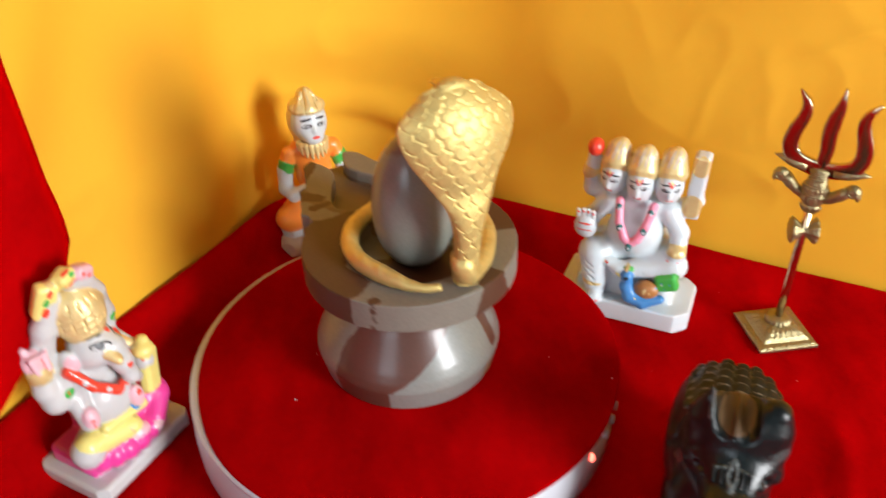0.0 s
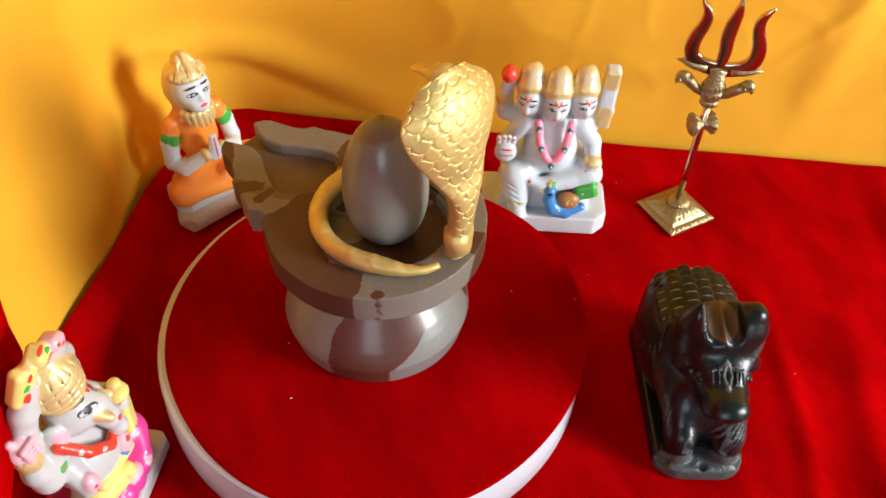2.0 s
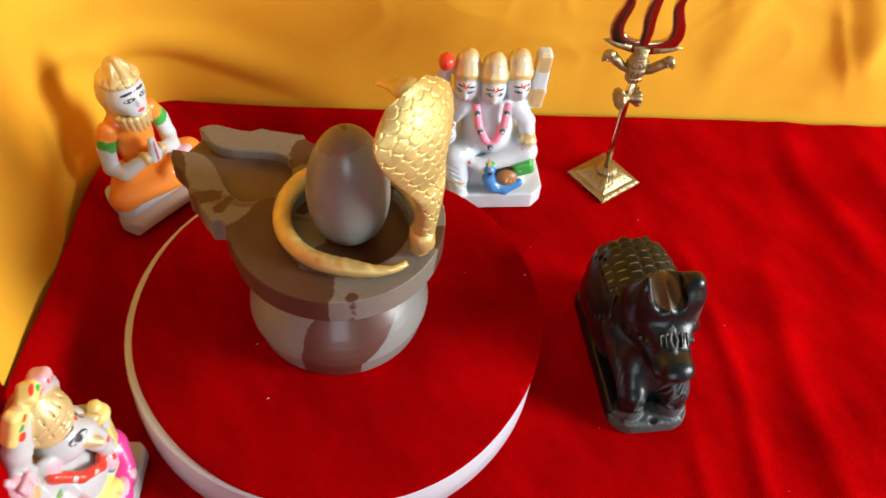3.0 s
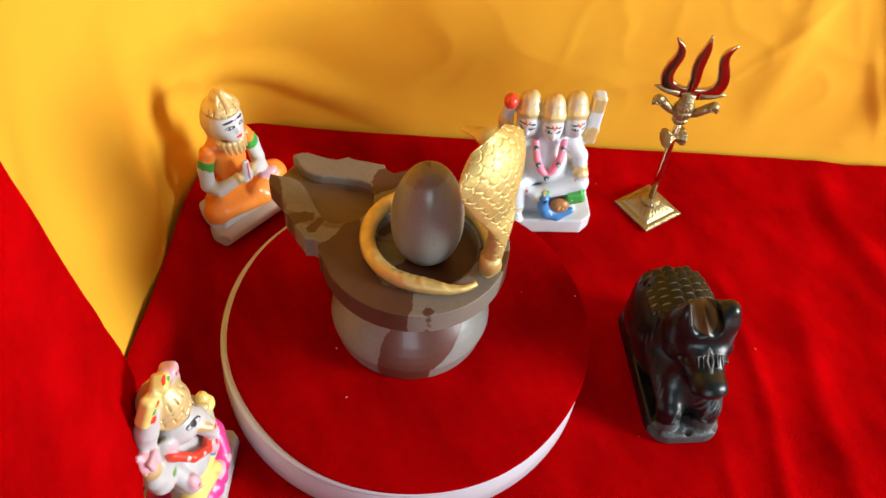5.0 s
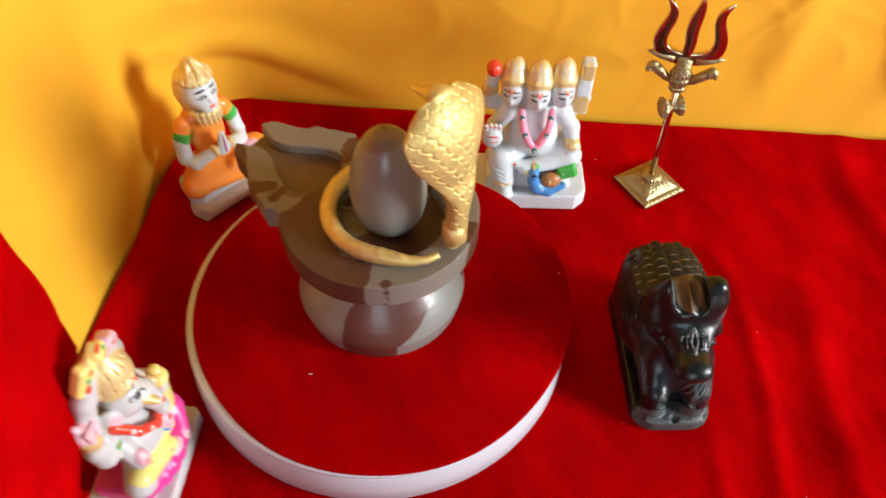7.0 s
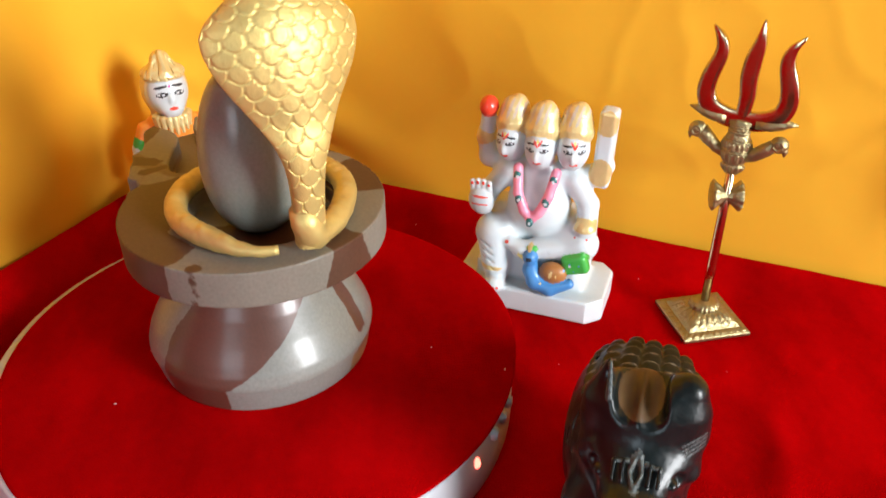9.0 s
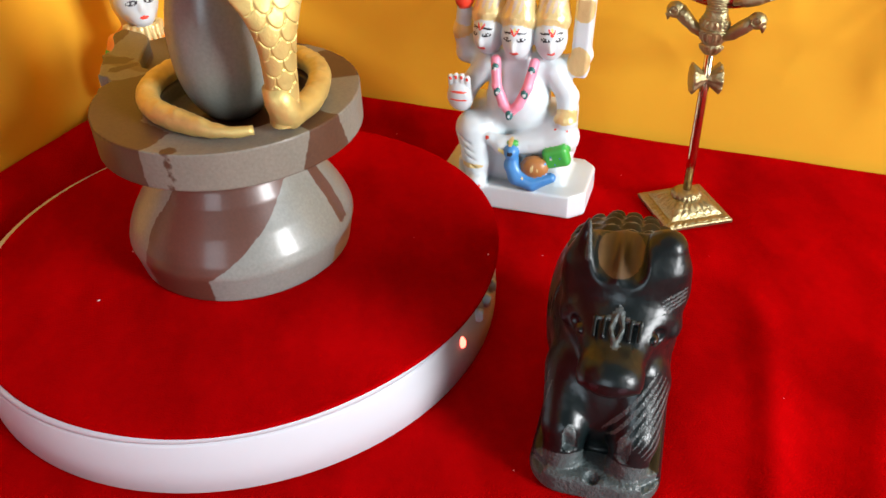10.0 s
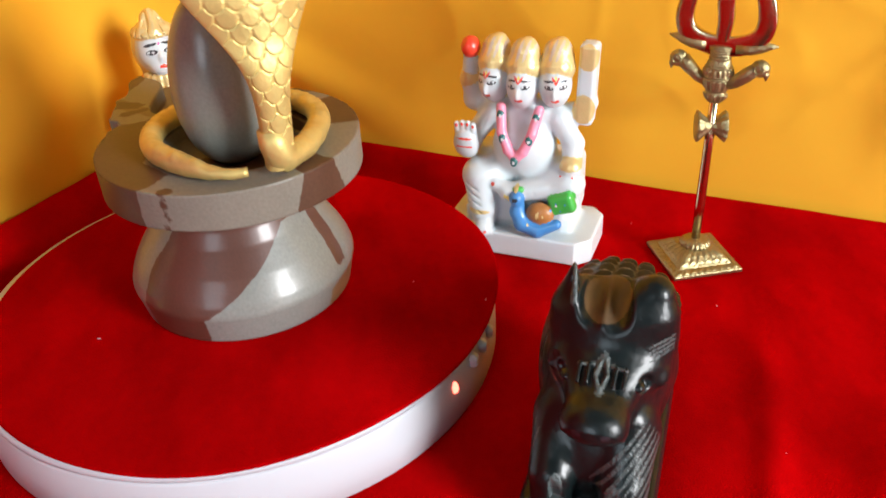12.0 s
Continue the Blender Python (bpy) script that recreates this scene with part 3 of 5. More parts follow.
BASE_LINE = ((0.0402, 0.0), (0.0409, 0.0007), (0.0428, 0.0098), (0.04315, 0.0108), (0.04325, 0.0118), (0.04315, 0.0127), (0.0421, 0.0160), (0.0402, 0.0200), (0.0375, 0.0245), (0.0343, 0.0290), (0.0311, 0.0335), (0.0286, 0.0385), (0.0272, 0.0440), (0.0268, 0.0505))
profile = []
for (r0, z0), (r1, z1) in zip(BASE_LINE, BASE_LINE[1:]):
    cuts = max(1, round((z1 - z0) / 0.0008))
    profile += [(r0 + (r1 - r0) * k / cuts, z0 + (z1 - z0) * k / cuts) for k in range(cuts)]
base = part("base", lathe(profile + [BASE_LINE[-1]], 240), STONE, shrine)
base.location = (-0.0013, 0.0006, 0)
stain(base, "brown_patch", base_brown)
stain(base, "ochre_patch", base_ochre)


def half_width(x):
    """Half the width of the plate's outline, in millimetres, with the carved notches of the spout."""
    disc = math.sqrt(max(0.0, 48.0 ** 2 - x * x))
    if x < 30:
        return disc
    spout = np.interp(x, (30, 33, 36, 41, 44.5, 47, 54, 58, 61, 64, 67, 71, 76, 80, 83.5, 86, 88.5), (38, 36.5, 31, 31, 33.5, 32, 29.5, 27.5, 26.5, 26, 21, 19, 17.5, 16.5, 15.5, 13.5, 9.5))
    return max(disc if x < 33 else 0, float(spout))


XS = np.arange(-49, 90, 0.5)
HW = np.array([half_width(x) for x in XS])


def plate_shape(x, y, z):
    w = np.interp(x, XS, HW).astype(np.float32)
    flat = np.maximum((np.abs(y) - w) * 0.8, np.maximum(-48 - x, x - 88.5))
    round_part = np.sqrt(x * x + y * y) - 48.0
    flat = np.where(x < 20, round_part, flat)
    # carved underside: thinner towards the spout's tip
    under = 49.2 + np.clip((x - 50) / 38, 0, 1) * 2.5
    return np.maximum(flat, np.maximum(z - 62.8, under - z))


def channel_shape(x, y, z):
    w = np.interp(x, (30, 34, 38, 42, 48, 54, 60, 66, 71, 75, 79, 84, 95), (5, 10.5, 15.5, 17, 16, 13.2, 9.8, 6.2, 4.4, 3.9, 4.6, 6.8, 11)).astype(np.float32)
    return np.maximum(np.maximum(np.abs(y) - w, 31 - x), 55.4 - z)


plate = Sculpt((-52, -54, 44), (97, 54, 66), 0.55)
plate.put((-50, -50, 44), (94, 50, 65), plate_shape, STONE_TOP, 0.8)
plate.put((30, -20, 50), (97, 20, 68), channel_shape, None, 1.2, cut=True)
plate.put((-36, -30, 50), (26, 30, 68), lambda x, y, z: np.maximum(np.sqrt((x + 6) ** 2 + y * y) - 27.0, 56.8 - z), None, 1.5, cut=True)
basin = new("basin_plate", plate.mesh("basin_plate"))
basin.parent = shrine
basin.location.y = OFF

# patches on the plate, in millimetres from its middle
FRONT_PATCH = [(31, 6), (35, 13), (34, 22), (36.5, 33), (31, 48), (0, 56), (-26, 48), (-24, 36), (-19, 29), (-4, 33), (14, 24), (25, 12)]
ROOT_PATCH = [(35, -12), (42, -19), (45, -28), (39, -36), (33, -37), (26, -50), (19, -50), (22, -38), (27, -26)]
SPOUT_PATCHES = ([(62, 25), (56, 19), (52, 17), (49, 21), (53, 26), (57, 33), (63, 33)], [(47.5, 17), (44.5, 18), (43, 27), (46, 29), (49, 27)], [(86, 6), (74, 16), (69, 26), (80, 30), (95, 12)], [(44, 40), (40, 32), (36, 30), (33, 45)])


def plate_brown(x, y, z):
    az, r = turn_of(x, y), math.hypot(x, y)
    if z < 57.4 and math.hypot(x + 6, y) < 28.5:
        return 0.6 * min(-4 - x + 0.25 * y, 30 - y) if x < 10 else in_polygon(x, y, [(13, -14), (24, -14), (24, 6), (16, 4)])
    best = max(in_polygon(x, y, FRONT_PATCH), in_polygon(x, y, ROOT_PATCH), 2.6 - math.hypot(x + 31, y - 33.5))
    for corners in SPOUT_PATCHES:
        best = max(best, in_polygon(x, y, corners))
    slant = (62 - z) * 0.4
    side = 0.75 * max(min(az - 190 + slant, 207 + slant - az), min(az - 246, 283 - az), min(az - 301, 312 - az))
    return max(best, min(side, (r - 33) if az < 230 else 99))


def plate_ochre(x, y, z):
    if 54 < z < 57.6 and x > 28:
        return min(2.0, 30 - abs(y))
    az = turn_of(x, y)
    return 0.75 * max(min(az - 255, 262 - az), min(az - 198, 202 - az), min(az - 20, 27 - az))


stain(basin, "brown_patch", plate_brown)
stain(basin, "ochre_patch", plate_ochre)
egg = []
for n in range(61):
    t = -math.pi / 2 + math.pi * n / 60
    z = 0.0862 + 0.0305 * math.sin(t)
    egg.append((max(1e-4, 0.0178 * max(0.0, math.cos(t)) ** 0.78 * (1 - 0.1 * math.sin(t) - 0.04 * math.sin(t) ** 2)), z))
egg_stone = part("egg_stone", lathe(egg, 128), STONE_EGG, shrine, "smooth grey egg-shaped stone")
egg_stone.location = (-0.0068, OFF + 0.0006, 0)
stain(egg_stone, "brown_patch", lambda x, y, z: 0.3 * min((turn_of(x, y) + 60) % 360, 78 + (86 - z) * 1.25 - (turn_of(x, y) + 60) % 360))
stain(egg_stone, "ochre_patch", lambda x, y, z: z - 111.5 + 0.25 * x)

# ---- gilded cobra coiled on the plate ----
cobra = thing("gilded_cobra", LING @ pose(0, 0, 0.0628), "gilded metal cobra with a scaled hood coiled round the egg stone", "ornament")
pts, rad = [], []
for n in range(141):
    t = n / 140
    deg = 185 + (525 - 185) * t
    r = 0.0299 + 0.0064 * (1 - bump(t, -0.04, 0.15)) + 0.0065 * bump(t, 0.86, 1.0)
    z = 0.0044 - 0.0012 * bump(t, 0.8, 1.0)
    pts.append((-0.0062 + r * math.cos(radians(deg)), -0.0045 + r * math.sin(radians(deg)), z))
    rad.append((0.0042 - 0.0003 * t) * (1 - 0.6 * bump(t, 0.86, 1.0)))
pts = [(-0.0420, -0.0052, 0.016), (-0.0421, -0.0056, 0.0105), (-0.0420, -0.0066, 0.0068), (-0.0416, -0.0082, 0.005)] + pts[4:]
rad = [0.0050, 0.0054, 0.0056, 0.0052] + rad[4:]
coil = tube(pts, rad, 24)
for v in coil.verts:
    a = math.atan2(v.co.y + 0.0045, v.co.x + 0.0062)
    v.co.z += 0.00022 * math.sin(a * 44 + v.co.z * 1400) * bump(v.co.z, 0.003, 0.006) + 0.0005 * noise.noise(v.co * 220)
part("coil", coil, GOLD, cobra)


def hood_line(t):
    """Centre (x, z) and half width along the hood from its foot to the head."""
    x = np.interp(t, (0, 0.12, 0.27, 0.47, 0.66, 0.80, 0.91, 1.0), (-0.0415, -0.0428, -0.0441, -0.0455, -0.0455, -0.0433, -0.0385, -0.0322))
    z = np.interp(t, (0, 0.12, 0.27, 0.47, 0.66, 0.80, 0.91, 1.0), (0.001, 0.0115, 0.0257, 0.0437, 0.0607, 0.0729, 0.0813, 0.0855))
    w = np.interp(t, (0, 0.1, 0.28, 0.38, 0.47, 0.56, 0.65, 0.74, 0.82, 0.89, 0.95, 1.0), (0.0050, 0.0050, 0.0055, 0.0072, 0.0108, 0.0160, 0.0208, 0.0236, 0.0243, 0.0228, 0.0180, 0.0095))
    return float(x), float(z), float(w)


def smooth_line(t):
    acc = np.zeros(3)
    for k in range(-3, 4):
        acc += np.array(hood_line(min(1, max(0, t + k * 0.02))))
    return acc / 7


def scale_relief(g, col):
    """Height over a field of overlapping scales with rounded tips, rows along g, columns along col."""
    for row in range(math.floor(g) + 2, math.floor(g) - 2, -1):
        down = row - g
        across = (col + 0.5 * (row % 2) + 0.5) % 1.0 - 0.5
        far = math.hypot(max(0.0, down) / 0.95, across / 0.53) if down > 0 else abs(across) / 0.53
        if -0.45 < down and far < 1:
            edge = 1 - bump(1 - far, 0.05, 0.15)
            return 0.0001 * max(0.0, down) - 0.0005 * edge
    return -0.0005


def hood_mesh(nt=400, nw=96):
    bm = bmesh.new()
    rows = []
    for i in range(nt + 1):
        t = i / nt
        x, z, w = smooth_line(t)
        x1, z1, _ = smooth_line(min(1, t + 0.01))
        x0, z0, _ = smooth_line(max(0, t - 0.01))
        dx, dz = x1 - x0, z1 - z0
        ln = math.hypot(dx, dz)
        bx, bz = -dz / ln, dx / ln
        ring = []
        for j in range(2 * nw):
            a = 2 * math.pi * j / (2 * nw)
            c, s = math.cos(a), math.sin(a)
            thick = 0.0017 + 0.0026 * (1 - bump(w, 0.006, 0.013))
            y = w * c
            out = thick * (abs(s) ** 0.7) * (1 if s > 0 else -1)
            curl = -0.3 * (y * y) / max(w, 0.004) * bump(w, 0.006, 0.016)
            if s > 0:
                wob = Vector((t * 9, y * 160, 4.0))
                out += scale_relief(t * 18.5 + 0.14 * noise.noise(wob), y / 0.0063 + 0.12 * noise.noise(wob * 1.3)) * bump(s, 0, 0.3)
            else:
                out -= 0.0004 * (0.5 + 0.5 * math.sin(t * 120)) * bump(-s, 0.2, 0.9) * (1 if abs(y) < 0.5 * w else 0.2)
            ring.append(bm.verts.new((x + bx * (out + curl), y, z + bz * (out + curl))))
        rows.append(ring)
    for p, q in zip(rows, rows[1:]):
        for j in range(2 * nw):
            bm.faces.new((p[j], p[(j + 1) % (2 * nw)], q[(j + 1) % (2 * nw)], q[j]))
    bm.faces.new(rows[0][::-1])
    bm.faces.new(rows[-1])
    bmesh.ops.recalc_face_normals(bm, faces=bm.faces)
    return bm


TURN = pose(0, 0, 0, 0, 0, 8.5) @ pose(-0.0437, 0, 0) @ pose(0, 0, 0, 0, 0, -12) @ pose(0.0437, 0, 0)
hood = part("hood", hood_mesh(), GOLD, cobra, "scaled gilded hood")
hood.matrix_local = TURN
part("head", tube([(-0.0357, 0, 0.0826), (-0.0312, 0, 0.0841), (-0.0272, 0, 0.0832), (-0.0236, 0, 0.0820), (-0.0202, 0, 0.0811), (-0.0186, 0, 0.0806)], [0.0072, 0.0062, 0.0042, 0.0030, 0.0026, 0.0018], 18, flat=0.42), GOLD, hood)

# ---- brass trident ----
trident = thing("brass_trident", pose(0.197, 0.0255, 0.001, 0, 0, -37), "small polished brass trident with a drum knot on a square foot", "trident")


def foot_mesh(rings=56, steps=72):
    """A square foot rising in an ogee, with a border of petals and a fan of larger petals above it."""
    bm = bmesh.new()
    rows = []
    for i in range(rings + 1):
        f = i / rings
        r = 0.0228 - 0.0163 * f
        z = float(np.interp(f, (0, 0.03, 0.3, 0.36, 0.62, 0.85, 1.0), (0.0014, 0.0019, 0.0028, 0.0037, 0.0062, 0.0078, 0.0084)))
        row = []
        for k in range(4):
            a, b = radians(90 * k - 3), radians(90 * k + 87)
            p, q = Vector((r * math.cos(a), r * math.sin(a), z)), Vector((r * math.cos(b), r * math.sin(b), z))
            for m in range(steps):
                u = m / steps
                border = bump(f, 0.05, 0.1) * (1 - bump(f, 0.24, 0.29))
                fan = bump(f, 0.38, 0.44) * (1 - bump(f, 0.72, 0.86))
                rise = 0.0004 * border * abs(math.sin(math.pi * 9 * u)) ** 0.6 + 0.0005 * fan * abs(math.sin(math.pi * 6 * u)) ** 0.6
                row.append(bm.verts.new(p.lerp(q, u) + Vector((0, 0, rise))))
        rows.append(row)
    base = [bm.verts.new((v.co.x, v.co.y, 0.0)) for v in rows[0]]
    n = 4 * steps
    for a, b in zip([base] + rows, rows):
        for k in range(n):
            bm.faces.new((a[k], a[(k + 1) % n], b[(k + 1) % n], b[k]))
    bm.faces.new(base[::-1])
    bm.faces.new(rows[-1])
    return bm


part("foot_plate", foot_mesh(), BRASS_CAST, trident, "square cast brass foot with petal relief")
collar = lathe([(0.0066, 0.0075), (0.0068, 0.0086), (0.0062, 0.0096), (0.0056, 0.0102), (0.005, 0.0106), (0.003, 0.0112)], 96)
for v in collar.verts:
    v.co.xy *= 1 + 0.05 * math.sin(20 * math.atan2(v.co.y, v.co.x)) * (1 - bump(v.co.z, 0.0096, 0.0104))
part("collar", collar, BRASS_CAST, trident)
part("shaft", lathe([(0.0019, 0.008), (0.0021, 0.03), (0.0021, 0.055), (0.0019, 0.085)], 20), BRASS, trident)
drum = lathe([(0.0062, -0.0070), (0.0068, -0.0068), (0.0072, -0.006), (0.0046, -0.003), (0.0024, 0.0), (0.0046, 0.003), (0.0072, 0.006), (0.0068, 0.0068), (0.0062, 0.0070)], 80)
for v in drum.verts:
    v.co.xy *= 1 + 0.05 * math.sin(10 * math.atan2(v.co.y, v.co.x)) * bump(abs(v.co.z), 0.0005, 0.003)
bmesh.ops.transform(drum, matrix=pose(0, 0, 0.066, 0, 90, 25) @ Matrix.Scale(0.9, 4), verts=drum.verts)
part("drum_knot", drum, BRASS_CAST, trident)
# a banded vase: beaded foot, fluted belly, ringed neck
crest_line = ((0.077, 0.0026), (0.079, 0.0044), (0.0806, 0.0048), (0.0815, 0.0040), (0.0835, 0.0052), (0.087, 0.0060), (0.0905, 0.0060), (0.0925, 0.0052), (0.095, 0.0043), (0.098, 0.0042), (0.1004, 0.005))
crest = lathe([(float(np.interp(z, [q[0] for q in crest_line], [q[1] for q in crest_line])), float(z)) for z in np.linspace(0.077, 0.1004, 110)], 96)
for v in crest.verts:
    a, z = math.atan2(v.co.y, v.co.x), v.co.z
    flutes = 0.07 * math.sin(14 * a) * bump(z, 0.0825, 0.0832) * (1 - bump(z, 0.0863, 0.087)) + 0.07 * math.sin(18 * a) * bump(z, 0.0885, 0.0892) * (1 - bump(z, 0.091, 0.092)) + 0.08 * math.sin(12 * a) * (1 - bump(z, 0.0805, 0.081))
    rings = 0.07 * (1 if 0.0863 < z < 0.0885 or 0.0918 < z < 0.0928 or z > 0.0955 else 0) * math.sin(z * 5200)
    v.co.xy *= 1 + flutes + rings
    v.co.y *= 0.75
part("crest", crest, BRASS_CAST, trident)
for s in (-1, 1):
    wing = tube([(s * 0.003, 0, 0.0845), (s * 0.0075, -0.0005, 0.0870), (s * 0.0115, -0.0008, 0.0905), (s * 0.0148, -0.001, 0.0935)], [0.0018, 0.0025, 0.0028, 0.0028], 16)
    for v in wing.verts:
        v.co.z += 0.00045 * math.sin(v.co.x * 4200)
        v.co.y += 0.0003 * math.sin(v.co.z * 5000)
    wing_ob = part("wing", wing, BRASS_CAST, trident)
    bird = bmesh.new()
    bmesh.ops.create_uvsphere(bird, u_segments=24, v_segments=16, radius=0.0037, matrix=pose(s * 0.0163, -0.0012, 0.0938) @ Matrix.Diagonal((1, 0.8, 0.95, 1)))
    part("bird_head", bird, BRASS_CAST, wing_ob)
    ring = [(s * 0.0163 + 0.0018 * math.cos(a), -0.0040, 0.0942 + 0.0018 * math.sin(a)) for a in np.linspace(0, 2 * math.pi, 17)]
    part("eye", tube(ring, [0.00045] * 17, 8), BRASS_CAST, wing_ob)
    part("beak", tube([(s * 0.0178, -0.0014, 0.0930), (s * 0.0190, -0.0014, 0.0912), (s * 0.0190, -0.0014, 0.0893)], [0.0019, 0.0013, 0.0003], 10), BRASS_CAST, wing_ob)
    part("bar", tube([(s * 0.006, 0, 0.1003), (s * 0.0115, 0, 0.1006), (s * 0.0155, 0, 0.1016), (s * 0.0185, 0, 0.1026), (s * 0.0215, 0, 0.1028)], [0.0024, 0.0024, 0.002, 0.0014, 0.0003], 10), BRASS_CAST, trident)
    part("prong", flat_bar([(0, 0.1006), (s * 0.005, 0.1008), (s * 0.0105, 0.1023), (s * 0.0147, 0.1056), (s * 0.0163, 0.1111), (s * 0.0152, 0.1177), (s * 0.013, 0.1237), (s * 0.0122, 0.1282), (s * 0.0132, 0.1324), (s * 0.0172, 0.1372)], [0.004, 0.004, 0.004, 0.0039, 0.0037, 0.0035, 0.0031, 0.0027, 0.002, 0.0004]), BRASS, trident)
part("prong", flat_bar([(0, 0.0968), (0, 0.1038), (0.0005, 0.1111), (-0.0005, 0.1186), (0.0, 0.1260), (0.0012, 0.1324), (0.0014, 0.1415)], [0.003, 0.0028, 0.0032, 0.0035, 0.0034, 0.0026, 0.0004]), BRASS, trident)


# ---- painted statues ----
def three_headed_statue():
    s = Sculpt((-42, -26, -1), (44, 26, 110), 0.37)
    s.box((0, 0, 6), (36, 19, 6), MARBLE, 1.2, 0.5, chamfer=7)
    s.box((-17, 0, 6), (19, 19, 6), MARBLE, 1.2, 0.3)
    s.box((-1, 2, 15.5), (26, 12, 5), MARBLE, 2, 2.5)
    s.box((0, 8, 32), (26, 8, 14), MARBLE, 4, 3)
    s.q = np.array([0.87, 1, 0.97])
    # legs: one hanging, one folded across
    s.limb((-4, 2, 39), (-22, -9, 38), 8.5, 8.5, MARBLE, 4)
    s.limb((-21, -9, 37), (-18.5, -13, 22), 9.4, 7.4, MARBLE, 2)
    s.box((4, -3, 24), (22, 9, 10), MARBLE, 3, 3)
    s.limb((-18.5, -12, 17), (-17, -19, 14.5), 5.8, 4.8, MARBLE, 2)
    s.limb((4, 2, 39), (26, -7, 38), 8.5, 8, MARBLE, 4)
    s.limb((26, -8, 37), (-4, -14, 33), 7, 4.5, MARBLE, 3)
    s.limb((-4, -14, 33), (-11, -14, 36), 4, 3, MARBLE, 2)
    # body
    s.ball((0, 0, 52), (17, 14, 16), MARBLE, 4)
    s.ball((0, 3, 67), (19, 9, 9), MARBLE, 5)
    s.limb((0, 0, 70), (0, -2, 80), 6, 6, MARBLE, 2)
    # heads with tall caps
    for x, y, turn in ((-16, -1, -16), (0, -4, 0), (16, -1, 16)):
        s.ball((x, y, 83), (8.2, 8.6, 10.5), MARBLE, 1.2)
        s.limb((x, y + 2, 91), (x, y + 3.5, 96.5), 8.7, 7.0, GOLDPAINT, 0.8)
        s.limb((x + 1, y + 4, 96), (x + 1.5, y + 4, 100.5), 6, 3.2, GOLDPAINT, 1.5)
        for n in range(4):
            s.dab((x - 4.5 + 3.4 * n, y - 2, 99), (0.8, 9, 4.5), IVORY, (0, 14, 0))
        for n in range(7):
            a = radians(-66 + 22 * n)
            s.limb((x + 9.4 * math.sin(a), y + 1 - 8.9 * math.cos(a), 88.5), (x + 8.4 * math.sin(a), y + 2 - 7.6 * math.cos(a), 97), 0.35, 0.3, None, 0.6, cut=True)
        q = radians(turn)
        fx, fy = x + 8 * math.sin(q), y - 8 * math.cos(q)
        for e in (-1, 1):
            ex, ey = fx + e * 3.4 * math.cos(q), fy + e * 3.4 * math.sin(q) + 0.6
            s.dab((ex, ey, 84.2), (2.3, 3, 0.85), INK, (0, -e * 4, turn))
            s.dab((ex - e * 0.9, ey, 84.4), (0.5, 3, 0.45), MARBLE, (0, 0, turn))
            s.dab((ex + e * 1.0, ey, 84.5), (0.5, 3, 0.45), MARBLE, (0, 0, turn))
            s.dab((ex + e * 0.5, ey, 86.9), (2.8, 3, 0.42), INK, (0, e * 4, turn))
        s.dab((fx, fy - 0.2, 77.8), (2.3, 3.4, 0.95), SCARLET, (0, 0, turn))
        for e in (-1, 1):
            s.dab((fx + e * 1.0, fy, 87.4), (0.55, 3, 2.0), SCARLET, (0, e * 32, turn))
        s.dab((fx, fy, 88.4), (0.6, 3, 0.9), LEMON, (0, 0, turn))
        s.ball((fx * 0.985, fy - 0.3, 81), (1.3, 1.8, 2.6), MARBLE, 1.5)
    # rear arms, one with a red bud, one with a gold-edged board
    s.rope([(-16, 5, 67), (-30, 5, 70), (-31, 3, 80), (-30, 2, 92)], [6, 5, 4.4, 3.6], MARBLE, 2)
    s.ball((-29.5, 1, 97), (5, 5, 5), SCARLET, 0.8)
    s.limb((-31.5, 3, 81), (-31, 3, 83), 4.9, 4.8, GOLDPAINT, 0.5)
    s.rope([(16, 5, 67), (27, 5, 68), (32, 4, 74)], [6, 5, 4.5], MARBLE, 2)
    s.box((31, 4, 83), (4.6, 4.6, 19), MARBLE, 2, 1.5, rot=(0, 2, 0))
    s.dab((31.5, 0, 96), (5.5, 9, 6), GOLDPAINT)
    s.dab((30, 0, 72), (6, 9, 7), GOLDPAINT)
    # front arms
    s.rope([(-18, 1, 66), (-27, -2, 56), (-28, -6, 50)], [6, 5, 4.5], MARBLE, 2)
    s.ball((-28.5, -11, 54), (7, 3.6, 7.6), MARBLE, 1.5, rot=(8, 0, 0))
    for n in range(4):
        s.limb((-32.9 + 2.9 * n, -10.5, 57), (-33.2 + 3.0 * n, -11.5, 65 - 0.7 * abs(n - 1.5)), 1.7, 1.4, MARBLE, 0.5)
    s.dab((-27, -4, 49), (6, 5, 2), GOLDPAINT)
    for n in range(4):
        s.dab((-33.2 + 3.0 * n, -13.2, 64.4 - 0.7 * abs(n - 1.5)), 1.0, SCARLET)
    s.dab((-28.5, -14.5, 57.5), (5, 2.4, 0.45), SCARLET)
    s.dab((-28.5, -14.5, 53.5), (5, 2.4, 0.45), SCARLET)
    s.rope([(18, 1, 66), (26, 0, 55), (27, -5, 47)], [6, 5, 5], MARBLE, 2)
    s.ball((27, -8, 46), (6, 4.5, 5), MARBLE, 1)
    s.dab((27, -8, 48.5), (7, 7, 3.2), GOLDPAINT)
    for n in range(5):
        s.dab((23 + 2 * n, -12, 43.2), 0.6, SCARLET)
    # garland
    s.rope([(-10, -8.2, 73), (-8, -13.2, 63), (-4, -15, 55), (0, -15.6, 51.5), (4, -15, 55), (8, -13.2, 63), (10, -8.2, 73)], [2.4] * 7, PINK, 0.6)
